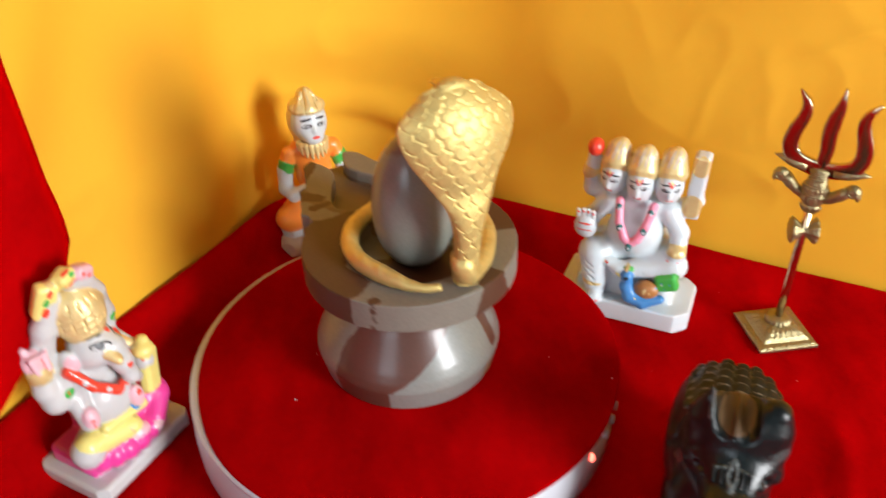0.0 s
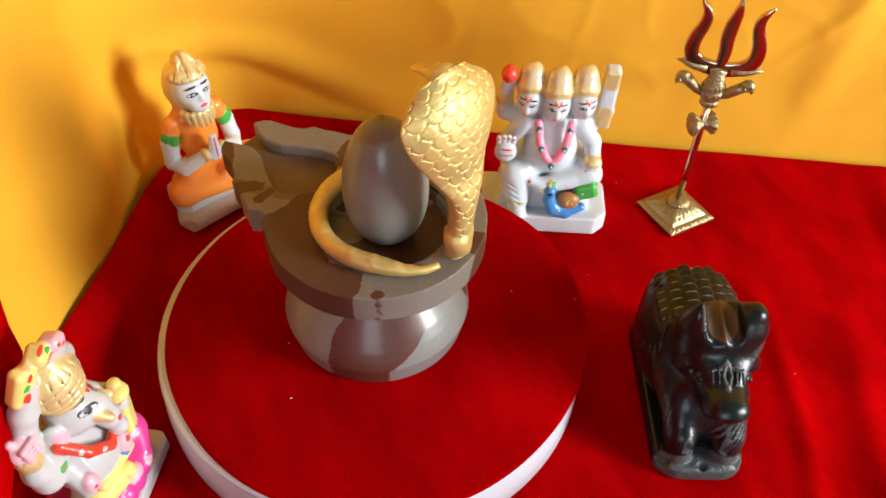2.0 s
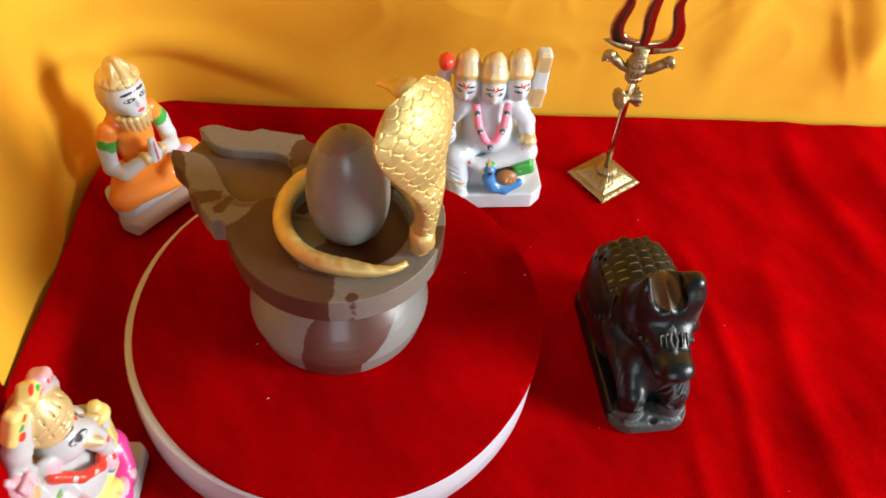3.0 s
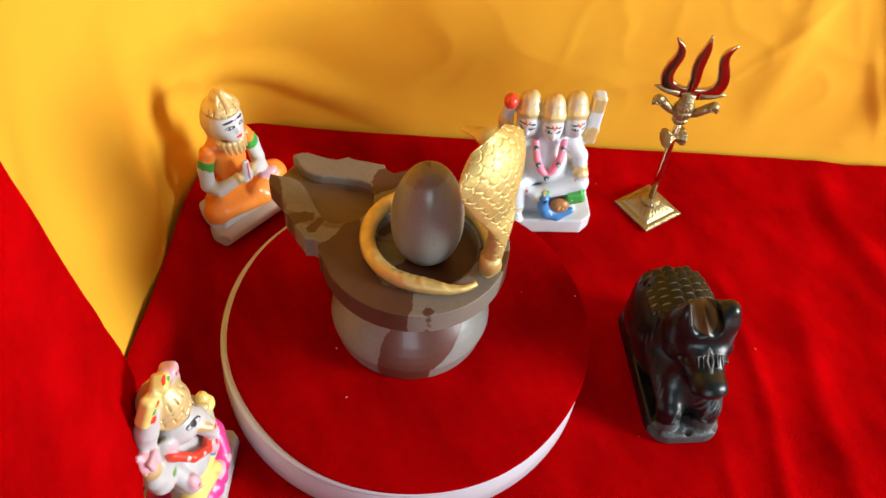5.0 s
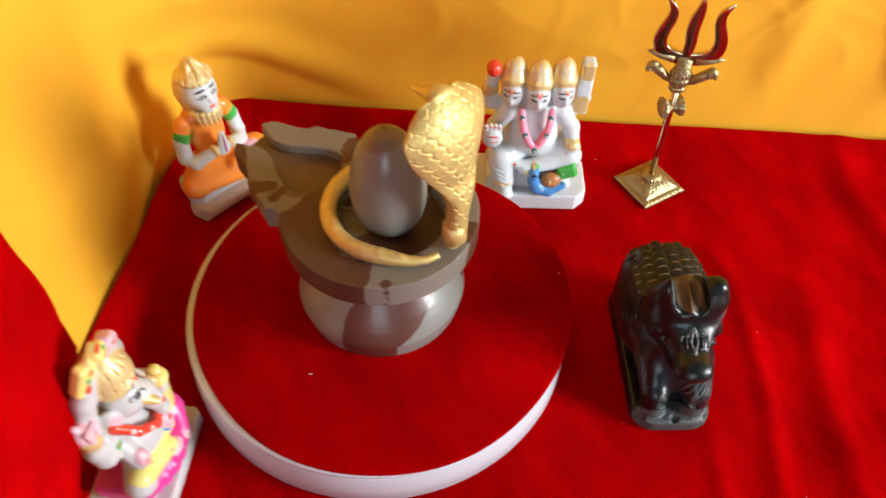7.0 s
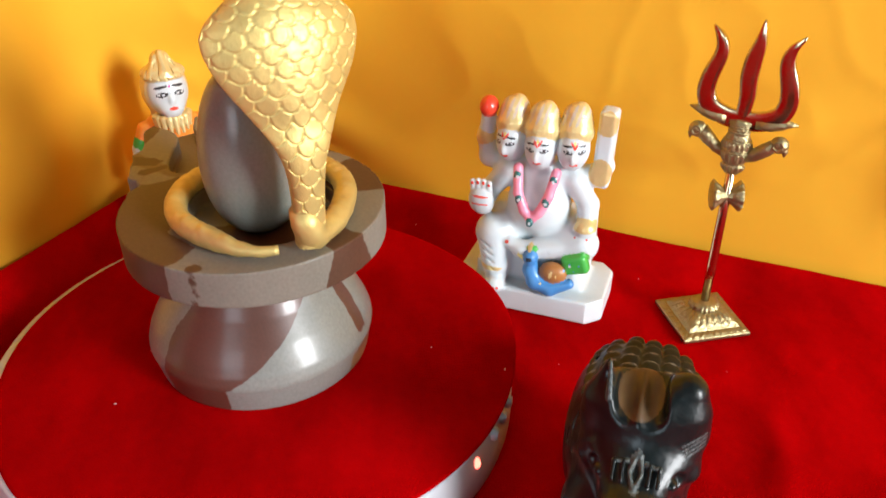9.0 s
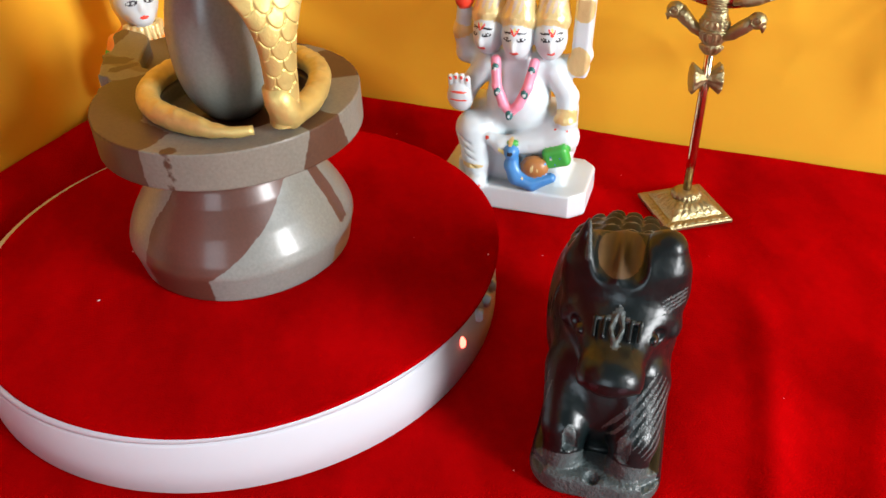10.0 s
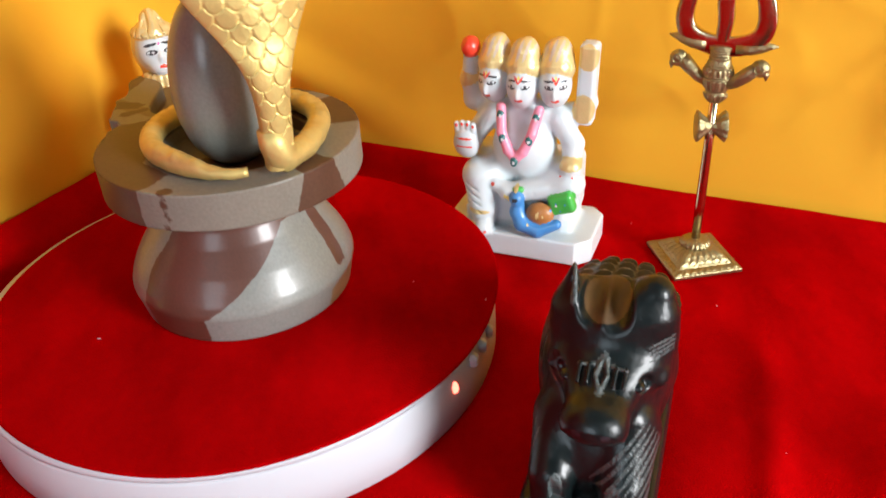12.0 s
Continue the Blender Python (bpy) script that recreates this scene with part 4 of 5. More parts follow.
    for x, y, z in ((-9.4, -11, 70), (-7, -15.2, 60.5), (0, -17.6, 50.5), (7, -15.2, 60.5), (9.4, -11, 70)):
        s.ball((x, y, z), (1.9, 1.2, 2.3), TEAL, 0.3)
        s.dab((x, y - 1.2, z), 0.8, MARBLE)
    # cloth edge, anklet, toes
    s.dab((-20, -14, 22.5), (7.5, 9, 1.6), GOLDPAINT)
    s.dab((1, -18, 40), (1.8, 4, 5), GOLDPAINT)
    for n in range(5):
        s.dab((-20.4 + 1.9 * n, -23, 13.8), 0.85, SCARLET)
    s.dab((-12.5, -17.4, 37.5), 1.6, SCARLET)
    for n in range(3):
        s.dab((-11.5 + 0.9 * n, -17.6, 34.6 - 1.6 * n), 0.7, SCARLET)
    # carved folds on the folded leg
    for n in range(6):
        s.limb((8 + 3.6 * n, -17.5, 41), (10.5 + 3.6 * n, -17, 34), 0.5, 0.5, None, 0.8, cut=True)
    for n in range(4):
        s.limb((-29.5, -14.5, 37 - 3.5 * n), (-16, -20.5, 32 - 3.5 * n), 0.55, 0.55, None, 0.8, cut=True)
    # bird at the foot
    s.rope([(2, -17, 31), (2, -17.5, 25), (5, -18, 19.5), (13, -18, 17), (23, -17, 20.5)], [3, 3.8, 4.4, 4.2, 2.6], BLUE, 1)
    s.ball((1.6, -17.5, 32), 3.9, BLUE, 0.8)
    s.dab((1.5, -21.4, 32.4), (1.5, 1.6, 1.1), INK)
    s.limb((-1, -18, 31), (-5, -18.5, 32.5), 1.4, 0.4, LEMON, 0.4)
    s.ball((2, -16.5, 36), (3, 1.6, 1.8), GREEN, 0.4)
    s.ball((14, -16.5, 25), (7.5, 4.4, 5.6), WINGBROWN, 0.6)
    for n in range(4):
        s.limb((9 + 3.2 * n, -22, 21), (11 + 3.2 * n, -21, 29.5), 0.4, 0.4, GOLDPAINT, 0.4, cut=True)
    s.box((25, -14.5, 31), (7, 3, 5.2), GREEN, 2.5, 0.6, rot=(0, -18, 0))
    s.dab((22.5, -18, 30.5), 0.9, MARBLE)
    for n in range(5):
        s.dab((20 + 2.4 * n, -18, 28 + 3.5 * (n % 2)), 0.7, BLUE)
    return s.statue("three_headed_statue", pose(0.1235, 0.0575, 0.0005, 0, 0, -26.6), "white painted three-headed seated statue with gold caps and pink garland", "statue")


def praying_statue():
    s = Sculpt((-36, -26, -1), (36, 24, 110), 0.37)
    s.box((0, 0, 5.5), (29, 17, 5.5), IVORY, 5, 0.5, chamfer=7)
    s.box((0, 2, 14), (26, 13, 4.5), MARBLE, 4, 0.8, chamfer=6)
    s.q = np.array([0.92, 1, 1])
    s.ball((0, 0, 25), (24, 13, 9), ORANGE, 4)
    for e in (-1, 1):
        s.limb((e * 8, 3, 27), (e * 24 + 2, -6, 26 + 2 * e), 9.5, 8, ORANGE, 4)
    s.limb((-24, -7, 24), (10, -15, 24), 7, 6, ORANGE, 3)
    s.limb((27, -7, 27), (6, -13, 29), 7.5, 5.5, ORANGE, 3)
    s.ball((19, -10.5, 35), (7, 4, 3), PALEPINK, 1.5, rot=(0, -12, -15))
    for n in range(5):
        s.limb((-16 + 5 * n, -18.5, 33), (-13 + 5 * n, -21, 22), 0.5, 0.5, None, 1.0, cut=True)
    s.q, s.o = np.array([0.78, 0.92, 1.06]), np.array([0, 0, 0.5])
    s.ball((0, 4, 46), (14.5, 10, 17), ORANGE, 4)
    s.ball((0, 4, 59), (18, 8.5, 7.5), ORANGE, 5)
    for n in range(3):
        s.limb((-10 + 2 * n, -8, 60 - 5 * n), (2, -9, 50 - 5 * n), 0.4, 0.4, None, 0.8, cut=True)
    for e in (-1, 1):
        s.limb((e * 17, 4, 58), (e * 20, 3, 53), 5.6, 5.4, ORANGE, 1)
        s.limb((e * 20.5, 3, 52.5), (e * 21.5, 3, 49.5), 5.7, 5.6, GREEN, 0.6)
        s.rope([(e * 22.5, 3, 49), (e * 24, 1, 38), (e * 20, -6, 36), (e * 6, -13, 43)], [5.4, 5.2, 5, 3.8], MARBLE, 1.2)
        s.ball((e * 7, -13, 43), (3, 4, 4.2), GOLDPAINT, 0.5)
        s.limb((e * 1.6, -14.5, 41), (e * 1.0, -15.5, 54), 2.8, 1.6, MARBLE, 0.4)
    s.limb((0, -17.8, 42), (0, -17.4, 53), 0.5, 0.4, MAGENTA, 0.2)
    s.q, s.o = np.array([0.88, 0.92, 0.94]), np.array([0, 0, 11.0])
    # head, veil, low cap and fringe collar
    s.yaw, s.axis = 3, (0, 0)
    s.limb((0, 2, 62), (0, 0, 72), 7, 7, MARBLE, 2)
    s.ball((0, -1, 76.5), (11.8, 11.5, 13), MARBLE, 1.5)
    s.ball((0, -8.5, 69), (6.5, 5, 5), MARBLE, 3)
    s.ball((0, 4.5, 77), (13.2, 10.5, 14), GOLDPAINT, 0.8)
    s.limb((0, 5, 72), (0, 5.5, 60), 12, 9, GOLDPAINT, 2)
    s.ball((0, 1.0, 86), (12.4, 12.2, 4.2), GOLDPAINT, 1)
    s.limb((0, 1.0, 87), (0, 2.5, 92), 10.0, 5.6, GOLDPAINT, 2)
    s.limb((0, -7.5, 88), (0, -1, 97), 3.0, 1.6, GOLDPAINT, 1.2)
    for e in (-1, 1):
        s.limb((e * 6.5, -5, 88), (e * 3, 0, 95), 2.4, 1.4, GOLDPAINT, 1.0)
    for n in range(9):
        a = radians(-80 + 20 * n)
        s.limb((9.5 * math.sin(a), -1 - 9.0 * math.cos(a), 63), (10.0 * math.sin(a), -2 - 10.5 * math.cos(a), 60 - 4.5 * math.cos(a)), 2.2, 0.9, GOLDPAINT, 0.7)
        s.limb((12.6 * math.sin(a), 1.0 - 12.2 * math.cos(a), 85), (7 * math.sin(a), 2.0 - 7.0 * math.cos(a), 93), 0.5, 0.4, None, 0.7, cut=True)
    for e in (-1, 1):
        s.dab((e * 4.9, -11.4, 77.6), (3.5, 4, 1.25), INK, (0, e * 6, e * 18))
        s.dab((e * 4.0, -12.2, 77.7), (0.9, 4, 0.6), MARBLE)
        s.dab((e * 6.6, -11.2, 77.6), (0.9, 4, 0.6), MARBLE)
        s.dab((e * 5.2, -11.0, 81.4), (4.2, 4, 0.7), INK, (0, e * 10, e * 18))
    s.ball((0, -12.4, 75), (1.6, 2, 3), MARBLE, 1.5)
    s.dab((0, -13, 70), (2.5, 4, 0.9), SCARLET)
    s.dab((0, -12.5, 82.2), 1.3, MAGENTA)
    s.yaw = 0
    return s.statue("praying_statue", pose(-0.0535, 0.1355, 0.0015, 0, 0, 20), "painted seated praying statue in orange robes with a gold cap", "statue")


def elephant_headed_statue():
    s = Sculpt((-36, -30, -1), (36, 28, 118), 0.37)
    s.box((0, 0, 4.2), (28.5, 20.5, 4.2), DIM_MARBLE, 2, 0.4, chamfer=4)
    s.dab((8, 0, 9), (17, 17, 1.4), MAGENTA)
    s.box((0, 2, 12), (23, 14, 5), MAGENTA, 3, 1)
    s.ball((0, -8, 17), (22, 11, 5), MAGENTA, 2)
    for n in range(9):
        a = radians(-160 + 17.5 * n)
        s.ball((21 * math.cos(a), -2 + 15 * math.sin(a), 14), (5, 4.5, 5.5), MAGENTA, 1)
    s.box((5, 13, 28), (14, 3.5, 15), MAGENTA, 3, 2)
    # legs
    s.limb((-6, -4, 24), (-20, -8, 22), 8, 7, DIM_MARBLE, 3)
    s.limb((-19, -9, 25), (0, -14.5, 22), 5.6, 4.6, LEMON, 2)
    for n in range(5):
        s.limb((-18 + 3.4 * n, -17, 30), (-16 + 3.4 * n, -20, 19), 0.5, 0.4, GOLDPAINT, 0.6, cut=True)
    s.limb((6, -4, 24), (20, -8, 23), 8, 7, MAGENTA, 3)
    s.limb((19, -11, 22), (12, -16, 17), 6, 4.5, MAGENTA, 2)
    s.ball((9, -17.5, 15.5), (4, 4, 3), PALEPINK, 1)
    s.ball((1, -17, 18), (5, 3.5, 3.5), PALEPINK, 1)
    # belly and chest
    s.ball((-1, -3, 38), (15.5, 13, 15), DIM_MARBLE, 3)
    s.ball((0, 0, 54), (15.5, 10, 10), DIM_MARBLE, 4)
    s.limb((-11, -13, 30), (8, -15, 29), 2.4, 2.4, LEMON, 1)
    # head and tall cap, turned aside
    s.yaw, s.axis = 24, (0, -2)
    s.ball((-1, -6, 67), (10, 10.5, 10.5), DIM_MARBLE, 2)
    s.ball((-11.2, 0, 66), (3.0, 4.4, 6.0), DIM_MARBLE, 1.8)
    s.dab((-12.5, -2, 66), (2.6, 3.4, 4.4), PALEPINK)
    s.ball((12, 0, 66), (5, 3, 7), DIM_MARBLE, 1.5)
    s.ball((0, -4, 84), (10.8, 11.5, 14.5), GOLDPAINT, 1)
    s.limb((0, -4, 88), (1, -5, 98), 7.5, 4, GOLDPAINT, 3)
    for n in range(9):
        a = radians(-100 + 25 * n)
        s.limb((10.7 * math.sin(a), -4 - 11.4 * math.cos(a), 81), (8.2 * math.sin(a), -4 - 8.6 * math.cos(a), 94), 0.45, 0.4, None, 0.7, cut=True)
    for z, r in ((77, 9.8), (80.5, 10.6), (84, 10.9), (87.5, 10.6)):
        for n in range(14):
            a, b = radians(-140 + 20 * n), radians(-140 + 20 * (n + 1))
            s.limb((r * math.sin(a), -4 - r * 1.06 * math.cos(a), z + 3 * math.cos(a)), (r * math.sin(b), -4 - r * 1.06 * math.cos(b), z + 3 * math.cos(b)), 0.35, 0.35, None, 0.6, cut=True)
    for e in (-1, 1):
        s.dab((-1 + e * 6.2, -13.6, 71.4), (4.6, 4.5, 1.7), INK, (0, -e * 12, e * 32))
        s.dab((-1 + e * 6.2, -13.8, 71.0), (3.8, 4.5, 1.05), DIM_MARBLE, (0, -e * 12, e * 32))
        s.dab((-1 + e * 6.0, -14.0, 71.3), (1.35, 4.5, 1.35), INK)
        s.dab((-1 + e * 6.6, -12.6, 75.4), (4.8, 4.5, 0.7), INK, (0, -e * 8, e * 32))
        s.limb((-1 + e * 4.8, -14, 66.5), (-1 + e * 5.6, -19, 63.5), 2.3, 1.9, GOLDPAINT, 0.6)
    s.dab((1, -15, 75), (1.8, 4, 2.2), SCARLET)
    s.rope([(-1, -14, 66), (-1.5, -17, 58), (-1, -18.5, 50), (2, -19, 46)], [5.4, 4.4, 3.4, 2.6], DIM_MARBLE, 2)
    s.dab((-3.5, -20.5, 58), (1.3, 2.4, 1.5), SCARLET)
    s.yaw = 8
    s.rope([(-14.5, -5, 64), (-11.5, -12.5, 55), (-4, -16.5, 47.5), (4, -16, 47.5), (10, -12, 54), (13, -5, 62)], [2.3] * 6, SCARLET, 0.6)
    for x, y, z in ((-13.6, -11, 58.5), (-8.5, -17, 51.5), (-1.5, -19, 47)):
        s.dab((x, y, z), 1.3, DIM_MARBLE)
    s.yaw = 0
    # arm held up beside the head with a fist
    s.rope([(-13, -2, 59), (-20, -1, 51), (-21.5, 0, 58), (-21.5, 0.5, 67)], [6, 5.8, 5.2, 4.4], DIM_MARBLE, 2)
    s.o = np.array([0, 0, 3.0])
    s.limb((-21.5, 0, 63.5), (-21.7, 0, 65.5), 5, 5, GOLDPAINT, 0.4)
    s.ball((-22, 1, 70.5), (5.0, 4.8, 5.4), PALEPINK, 1)
    for n in range(4):
        s.limb((-24.5 + 0.4 * n, -3.0, 74 - 2.4 * n), (-18.5, -3.6, 73.6 - 2.4 * n), 1.5, 1.3, PALEPINK, 0.4)
    s.limb((-23, 1.5, 75), (-23.5, 1.5, 77), 1.8, 1.6, PALEPINK, 1.0)
    for n in range(4):
        s.limb((-27, -2 + 0.5 * n, 74 - 2.1 * n), (-20, -4.2, 74 - 2.1 * n), 0.4, 0.4, None, 0.5, cut=True)
        s.dab((-21 + 0.4 * n, -3.4, 74 - 2.2 * n), 0.75, SCARLET)
    s.o = np.zeros(3)
    s.dab((-17, -7.5, 54.5), 2.4, GREEN)
    s.dab((-17.4, -8, 54.8), 1.0, SCARLET)
    # rear arm raised with a painted board, hand and sweets over the cap
    s.rope([(-12, 4, 60), (-16, 3.5, 70), (-13, 0, 84), (-8, -3, 97)], [5.6, 5.2, 4.8, 3.8], DIM_MARBLE, 2)
    s.box((-10.0, -2.8, 97.5), (4.4, 3.2, 8.3), LEMON, 2.2, 0.8, rot=(12, 20, -20))
    for x, z, col in ((-9.4, 102, SCARLET), (-11.4, 98, GREEN), (-12.6, 93.5, SCARLET)):
        s.dab((x, -6, z), (1.2, 2.6, 2.3 if col is SCARLET else 1.6), col, (0, 20, 0))
    s.limb((-8, -5, 103), (-2, -5, 102), 2.8, 2.8, GOLDPAINT, 0.8)
    s.box((-1.4, -7, 104.6), (4.2, 3.8, 3.2), LEMON, 2.4, 1.5, rot=(0, -14, 10))
    s.dab((0.0, -11, 106), (1.3, 2.4, 1.3), GREEN)
    for z, tilt in ((107.6, -14), (102.9, -14)):
        s.dab((-1.4, -11, z), (3.2, 2.6, 0.5), SCARLET, (0, tilt, 10))
    s.limb((0, -7, 102), (6, -8, 100), 3.6, 3.6, DIM_MARBLE, 1.5)
    s.box((5.4, -8.5, 103.6), (4.4, 4.0, 3.0), PALEPINK, 2.6, 1.5, rot=(0, 22, 10))
    for n in range(3):
        s.limb((2.4 + 2.4 * n, -13.2, 102.5), (3.2 + 2.4 * n, -12.4, 108), 0.4, 0.4, None, 0.5, cut=True)
    s.dab((6, -12.5, 102), 1.1, SCARLET)
    s.dab((3.6, -12.5, 104.5), 0.9, SCARLET)
    s.rope([(13, 3, 58), (15, 1, 72), (11, -4, 88), (7, -7, 98)], [5.6, 4.8, 4.4, 3.6], DIM_MARBLE, 2)
    s.dab((16, -4, 70), 2.2, GREEN)
    # other arms
    s.rope([(14, -1, 56), (20, -4, 46), (19, -10, 44)], [5.8, 5.2, 4.4], DIM_MARBLE, 2)
    s.ball((19, -12, 51.5), (5.2, 4.6, 3.6), LEMON, 1)
    s.ball((21, -10.5, 54.5), (3, 3, 2.6), LEMON, 1)
    s.box((20, -10.5, 38), (5.5, 3, 11), LEMON, 2.5, 1, rot=(0, 14, 20))
    s.dab((16, -15, 47), (1.6, 3, 1.2), SCARLET)
    s.limb((-14, -5, 48), (-16, -11, 38), 4.6, 4, DIM_MARBLE, 2)
    s.ball((-15.5, -13, 41), (3.4, 3.0, 5.2), PALEPINK, 1.5, rot=(-10, 0, 0))
    for n in range(3):
        s.dab((-17, -15.8, 44 - 2.8 * n), 0.85, SCARLET)
    s.ball((6, -16, 36), (3.6, 3, 6), PALEPINK, 1)
    s.dab((6, -18.5, 39), 1.4, SCARLET)
    s.dab((4, -14, 31), (2, 4, 2.2), BLUE)
    return s.statue("elephant_headed_statue", pose(-0.1385, -0.030, 0.0005, 0, 0, 60), "painted elephant-headed seated statue with a gold cap on a pink seat", "statue")


def bull_statue():
    s = Sculpt((-26, -54, -1), (28, 50, 88), 0.37)

    def slab(x, y, z):
        a, b = np.maximum(np.abs(x) - 8.5, 0), np.maximum(np.abs(y + 0.5) - 33, 0)
        side = np.sqrt(a * a + b * b) - 12.5 + 0.12 * z
        a, b = side + 2, np.abs(z - 4) - 2
        return np.sqrt(np.maximum(a, 0) ** 2 + np.maximum(b, 0) ** 2) + np.minimum(np.maximum(a, b), 0) - 2
    s.put((-22, -47, 0), (22, 47, 8), slab, JET, 0.4)
    s.dab((0, -46, 6), (30, 13, 9), WORN_GLINT)
    s.q = np.array([1.1, 1, 1])

    def scales(x, y, z):
        # rump and hump under a blanket of overlapping scales
        r = (np.abs((x + 1.6) / 22.3) ** 2.4 + np.abs((y - 13.5) / 31.5) ** 2.4 + np.abs((z - 31) / 29) ** 2.4) ** (1 / 2.4)
        d = (r - 1) * 19.5
        return d + 0.5 * np.clip((z - 43) / 6, 0, 1) * np.clip((y - 0) / 5, 0, 1)
    s.put((-25, -19, 2), (22, 46, 68), scales, JET, 2)
    s.q = np.ones(3)
    for i in range(6):
        for j in range(-4, 5):
            y, b = 5.5 + 5.0 * i + (2.5 if j % 2 else 0), j * 0.2
            lo, hi = 10.0, 50.0
            for _ in range(20):
                mid = (lo + hi) / 2
                x, z = mid * math.sin(b), 26 + mid * math.cos(b)
                lo, hi = (mid, hi) if abs((x + 1.6) / 22.3) ** 2.4 + abs((y - 13.5) / 31.5) ** 2.4 + abs((z - 31) / 29) ** 2.4 < 1 else (lo, mid)
            if z > 47:
                s.ball((x + 1, y, z - 0.75), (3.0, 3.0, 0.6), JET, 0.4, rot=(10, math.degrees(b), 0))
                # grey dab on each scale's lip: rubbed edge with its highlight painted in
                s.dab((x + 1, y - 2.6, z - 0.4), (2.4, 0.5, 1.6), SCUFF_GLINT, (16, math.degrees(b), 0))
    s.q = np.array([1.1, 1, 1])
    s.ball((0, -6, 40), (16.5, 15, 19), JET, 5)
    s.ball((0, -17, 27), (17, 14, 21), JET, 5)
    s.ball((0, -26, 20), (10, 8, 15), JET, 3)
    for e in (-1, 1):
        s.ball((e * 11.5, 26, 18), (8, 15, 14), JET, 3)
        # folded forelegs with planed shins
        s.limb((e * 9.5, -20, 30), (e * 9.5, -33, 19), 8.4, 6.8, JET, 3)
        s.limb((e * 9.5, -33, 19), (e * 9.2, -36, 9), 6.6, 6, JET, 1.5)
        s.box((e * 7.5, -45.6, 23), (2.6, 5.6, 9), None, 0.5, 0.4, rot=(12, 0, e * 12), cut=True)
        # pale strip down each shin paints in the highlight on its planed front
        s.dab((e * 7.5, -40, 20), (1.9, 3, 8), WORN_GLINT, (12, 0, 0))
        s.box((e * 20, -42, 18), (5, 5, 14), None, 0.6, 0.5, rot=(6, 0, e * 42), cut=True)
    s.limb((0, -43, 8), (0, -38, 22), 2.0, 1.4, None, 1.0, cut=True)
    # planed shoulder facing aside, scored with slanting strokes
    s.limb((8.5, -22, 36), (9.5, -32, 18), 7.5, 6.5, JET, 3)
    for n in range(9):
        k = (n - 4) * 1.9
        s.dab((13.5 - 0.8 * k, -31, 26 + 0.6 * k), (12, 11, 0.6), WORN_GLINT, (0, -53, 0))

    # broad head: a long planed face, wide at the crown and square at the muzzle
    def face(x, y, z):
        along = ((y + 13) * -0.860 + (z - 64.5) * -0.510) / 32.5
        h = (y + 13) * -0.510 + (z - 64.5) * 0.860
        w = np.interp(along, (-0.3, 0, 0.3, 0.45, 0.6, 0.78, 0.95, 1.1), (15.5, 18.0, 16.8, 13.6, 10.9, 9.4, 8.4, 7.0)).astype(np.float32)
        th = np.interp(along, (-0.3, 0, 0.5, 1), (12.5, 12.5, 10.5, 6.6)).astype(np.float32)
        e = ((np.abs(x - 1.6) / w) ** 2.5 + (np.abs(h + th) / th) ** 2.5) ** (1 / 2.5)
        return np.maximum((e - 1) * np.minimum(w, th) * 0.9, np.maximum((along - 1.0) * 32.5, (-0.3 - along) * 32.5))
    s.o = np.array([1.6, 0, 0])
    s.limb((0, -4, 44), (0, -11, 49), 16, 15, JET, 4)
    s.ball((0, -8, 57), (16.2, 11, 13), JET, 3)
    s.put((-20, -46, 34), (24, 0, 72), face, JET, 2.2)
    s.ball((0, -37.8, 47), (7.8, 6.5, 6.2), JET, 5)
    s.limb((-6, -42.8, 43.6), (6, -42.8, 43.6), 0.6, 0.6, None, 0.6, cut=True)
    for e in (-1, 1):
        # ear, eye in a cut socket under the brow, nostril
        s.ball((e * 13.0, -13, 49.5), (3.0, 6.5, 3.4), JET, 2.6, rot=(0, e * 20, e * 15))
        s.ball((e * 11.6, -25, 52), (2.6, 4.2, 3.0), None, 0.8, cut=True)
        s.ball((e * 9.4, -25, 52), (1.5, 2.4, 1.5), JET, 0.5)
        s.limb((e * 8.4, -31, 52.5), (e * 13.5, -21, 57), 0.6, 0.6, None, 0.6, cut=True)
        s.dab((e * 3.6, -42.8, 47.6), (1.3, 2.6, 1.1), INK)
    for n in range(4):
        s.dab((14.5, -17.5, 58.5 + 1.5 * n), (4.8, 7, 0.4), WORN_GLINT, (-30, -20, 30))
    # one domed crown, a valley cut between the horns, one horn with a sharp pale edge
    s.ball((0, -8.5, 61), (17.2, 12, 16.4), JET, 3)
    s.limb((-12, -9, 66), (-11, -8, 79), 4.6, 0.8, JET, 2.5)
    s.limb((10.4, -9, 67), (10.2, -8, 72.6), 6.4, 5.2, JET, 3)
    s.limb((-2.2, 6, 82.5), (-2.2, -30, 75), 7.0, 7.0, None, 4.5, cut=True)
    s.limb((-9.8, -15, 70.5), (-10.8, -9, 78.8), 0.9, 0.5, WORN_GLINT, 0.8)
    for x in (-5.0, 2.0):
        s.limb((x, 4, 76), (x, -24, 68.3), 3.2, 3.4, None, 2.0, cut=True)
    s.dab((-1.8, -9, 70), (6.2, 10.5, 4.6), HORNBROWN, (14, 0, 0))
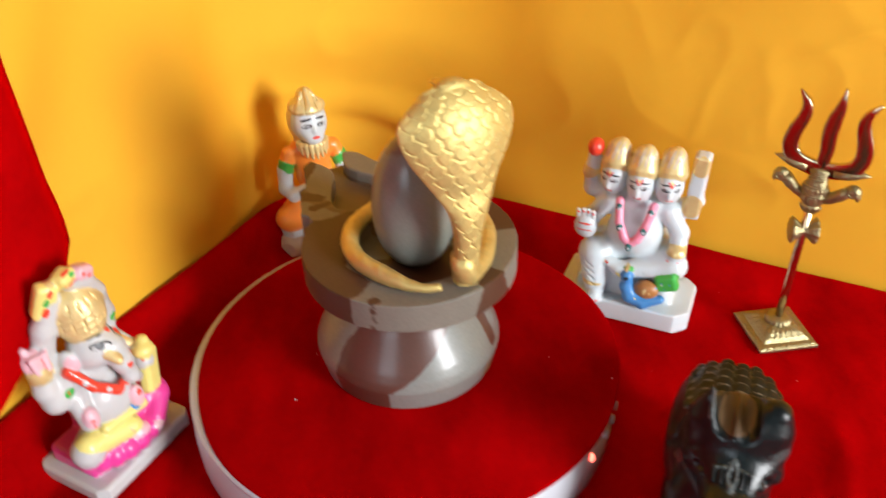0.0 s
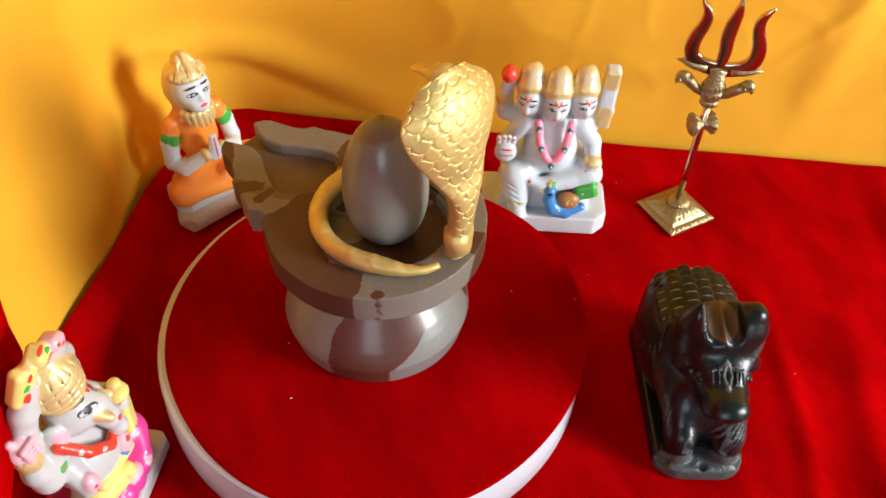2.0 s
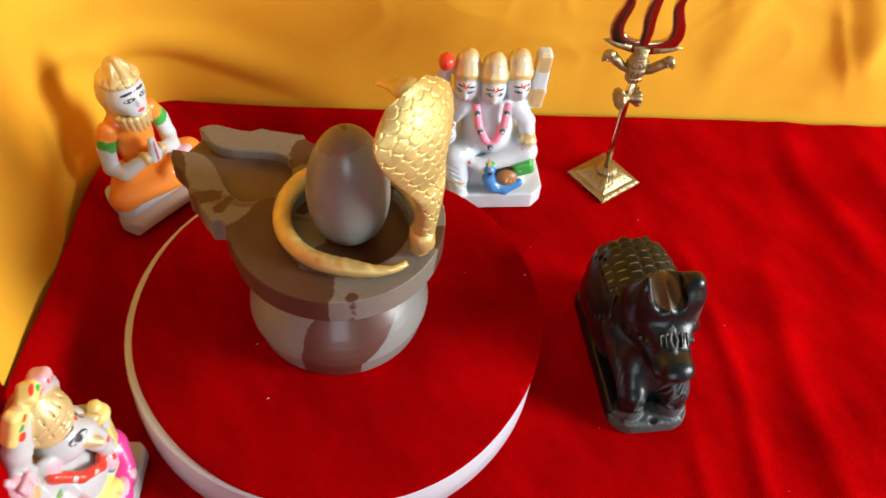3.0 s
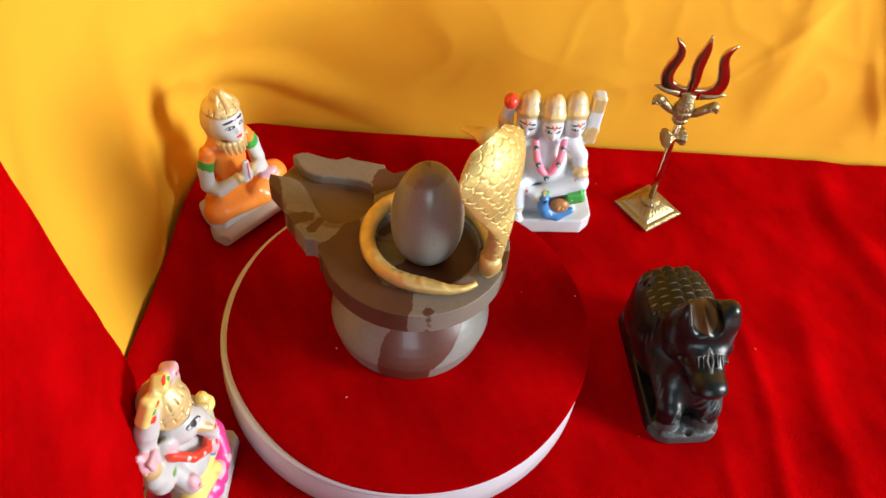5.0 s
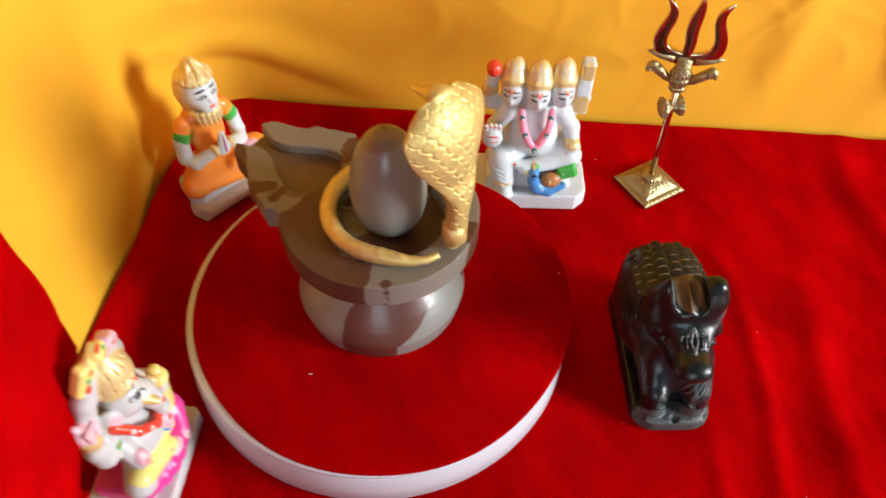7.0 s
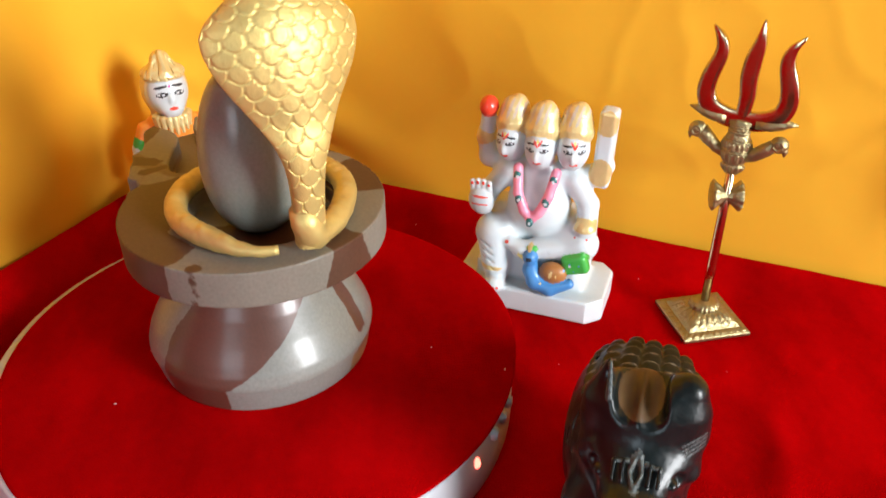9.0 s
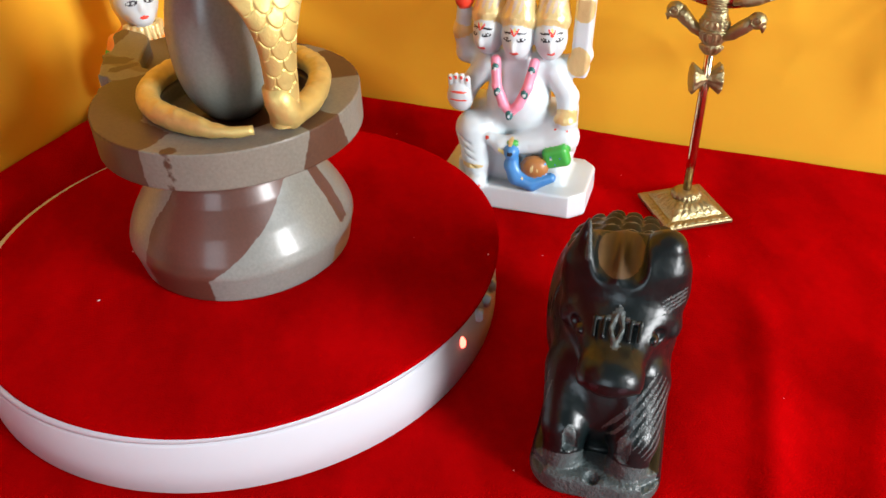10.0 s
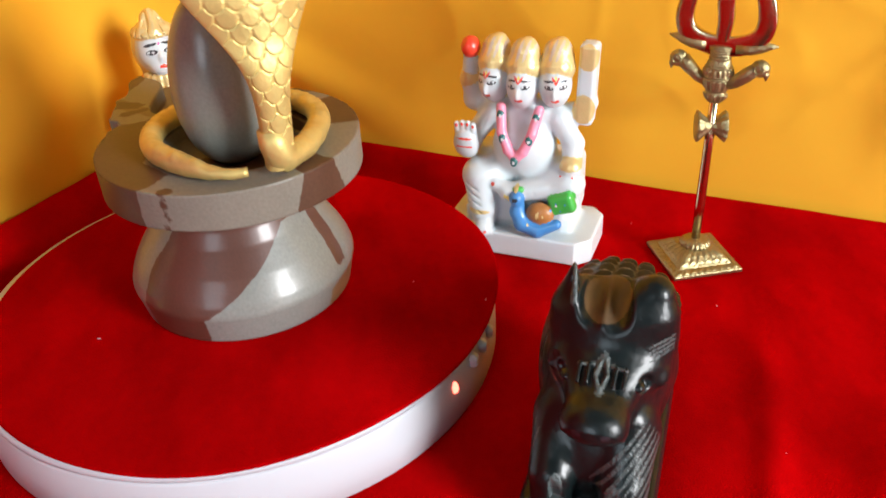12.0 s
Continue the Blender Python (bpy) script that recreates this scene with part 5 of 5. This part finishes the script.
    # carved forehead mark: a leaf between short bars
    y0, z0, y1, z1 = -31.2, 54.2, -23.0, 59.0
    at = lambda x, t: (x, y0 + (y1 - y0) * t, z0 + (z1 - z0) * t)
    for e in (-1, 1):
        s.limb(at(0, -0.15), at(e * 1.6, 0.4), 0.6, 0.6, WORN_GLINT, 0.3)
        s.limb(at(e * 1.6, 0.4), at(0, 1.15), 0.6, 0.5, WORN_GLINT, 0.3)
        for x in (3.4, 5.8):
            s.limb(at(e * x, 0.1), at(e * x, 0.7), 0.6, 0.6, JET, 0.3)
            s.limb(at(e * (x - 0.9), 0.15), at(e * (x - 0.9), 0.65), 0.45, 0.45, None, 0.3, cut=True)
        s.limb(at(e * 2.4, 0.7), at(e * 6.2, 0.64), 0.5, 0.5, WORN_GLINT, 0.3)
    s.o = np.zeros(3)
    # strokes on the other shoulder, long lines swept over the flanks
    for n in range(10):
        s.dab((-18, -31 + 2.8 * n, 26 + 0.8 * n), (6, 0.4, 8), WORN_GLINT, (-28, 0, 0))
    for n in range(8):
        for e in (-1, 1):
            s.limb((e * 21.5, -12 + 4.6 * n, 34 - n), (e * 15, 1 + 4.6 * n, 52), 0.6, 0.55, None, 0.8, cut=True)
    return s.statue("bull_statue", pose(0.1258, -0.0845, 0.0005, 0, 0, -24), "glossy black carved bull statue lying on a scraped slab", "statue")


three_headed_statue()
praying_statue()
elephant_headed_statue()
bull_statue()

# ---- lint on the velvet ----
lint = bmesh.new()
for n in range(34):
    u, v = random.uniform(-0.05, 0.42), random.uniform(-0.33, 0.15)
    p = room(u, v, 0.0016)
    r, z = (math.hypot(p.x, p.y), 0.0016)
    if r < 0.098:
        z = 0.0281
    elif r < 0.112:
        continue
    size, a = random.uniform(0.00015, 0.00035), random.uniform(0, 6.28)
    bmesh.ops.create_icosphere(lint, subdivisions=1, radius=size, matrix=pose(p.x, p.y, z, 0, 0, math.degrees(a)) @ Matrix.Diagonal((random.uniform(1, 2.4), 0.7, 0.5, 1)))
lint_ob = part("lint", lint, LINT, None)
tagged(lint_ob, "scattered white lint specks on the red velvet", "lint", kind="stuff")
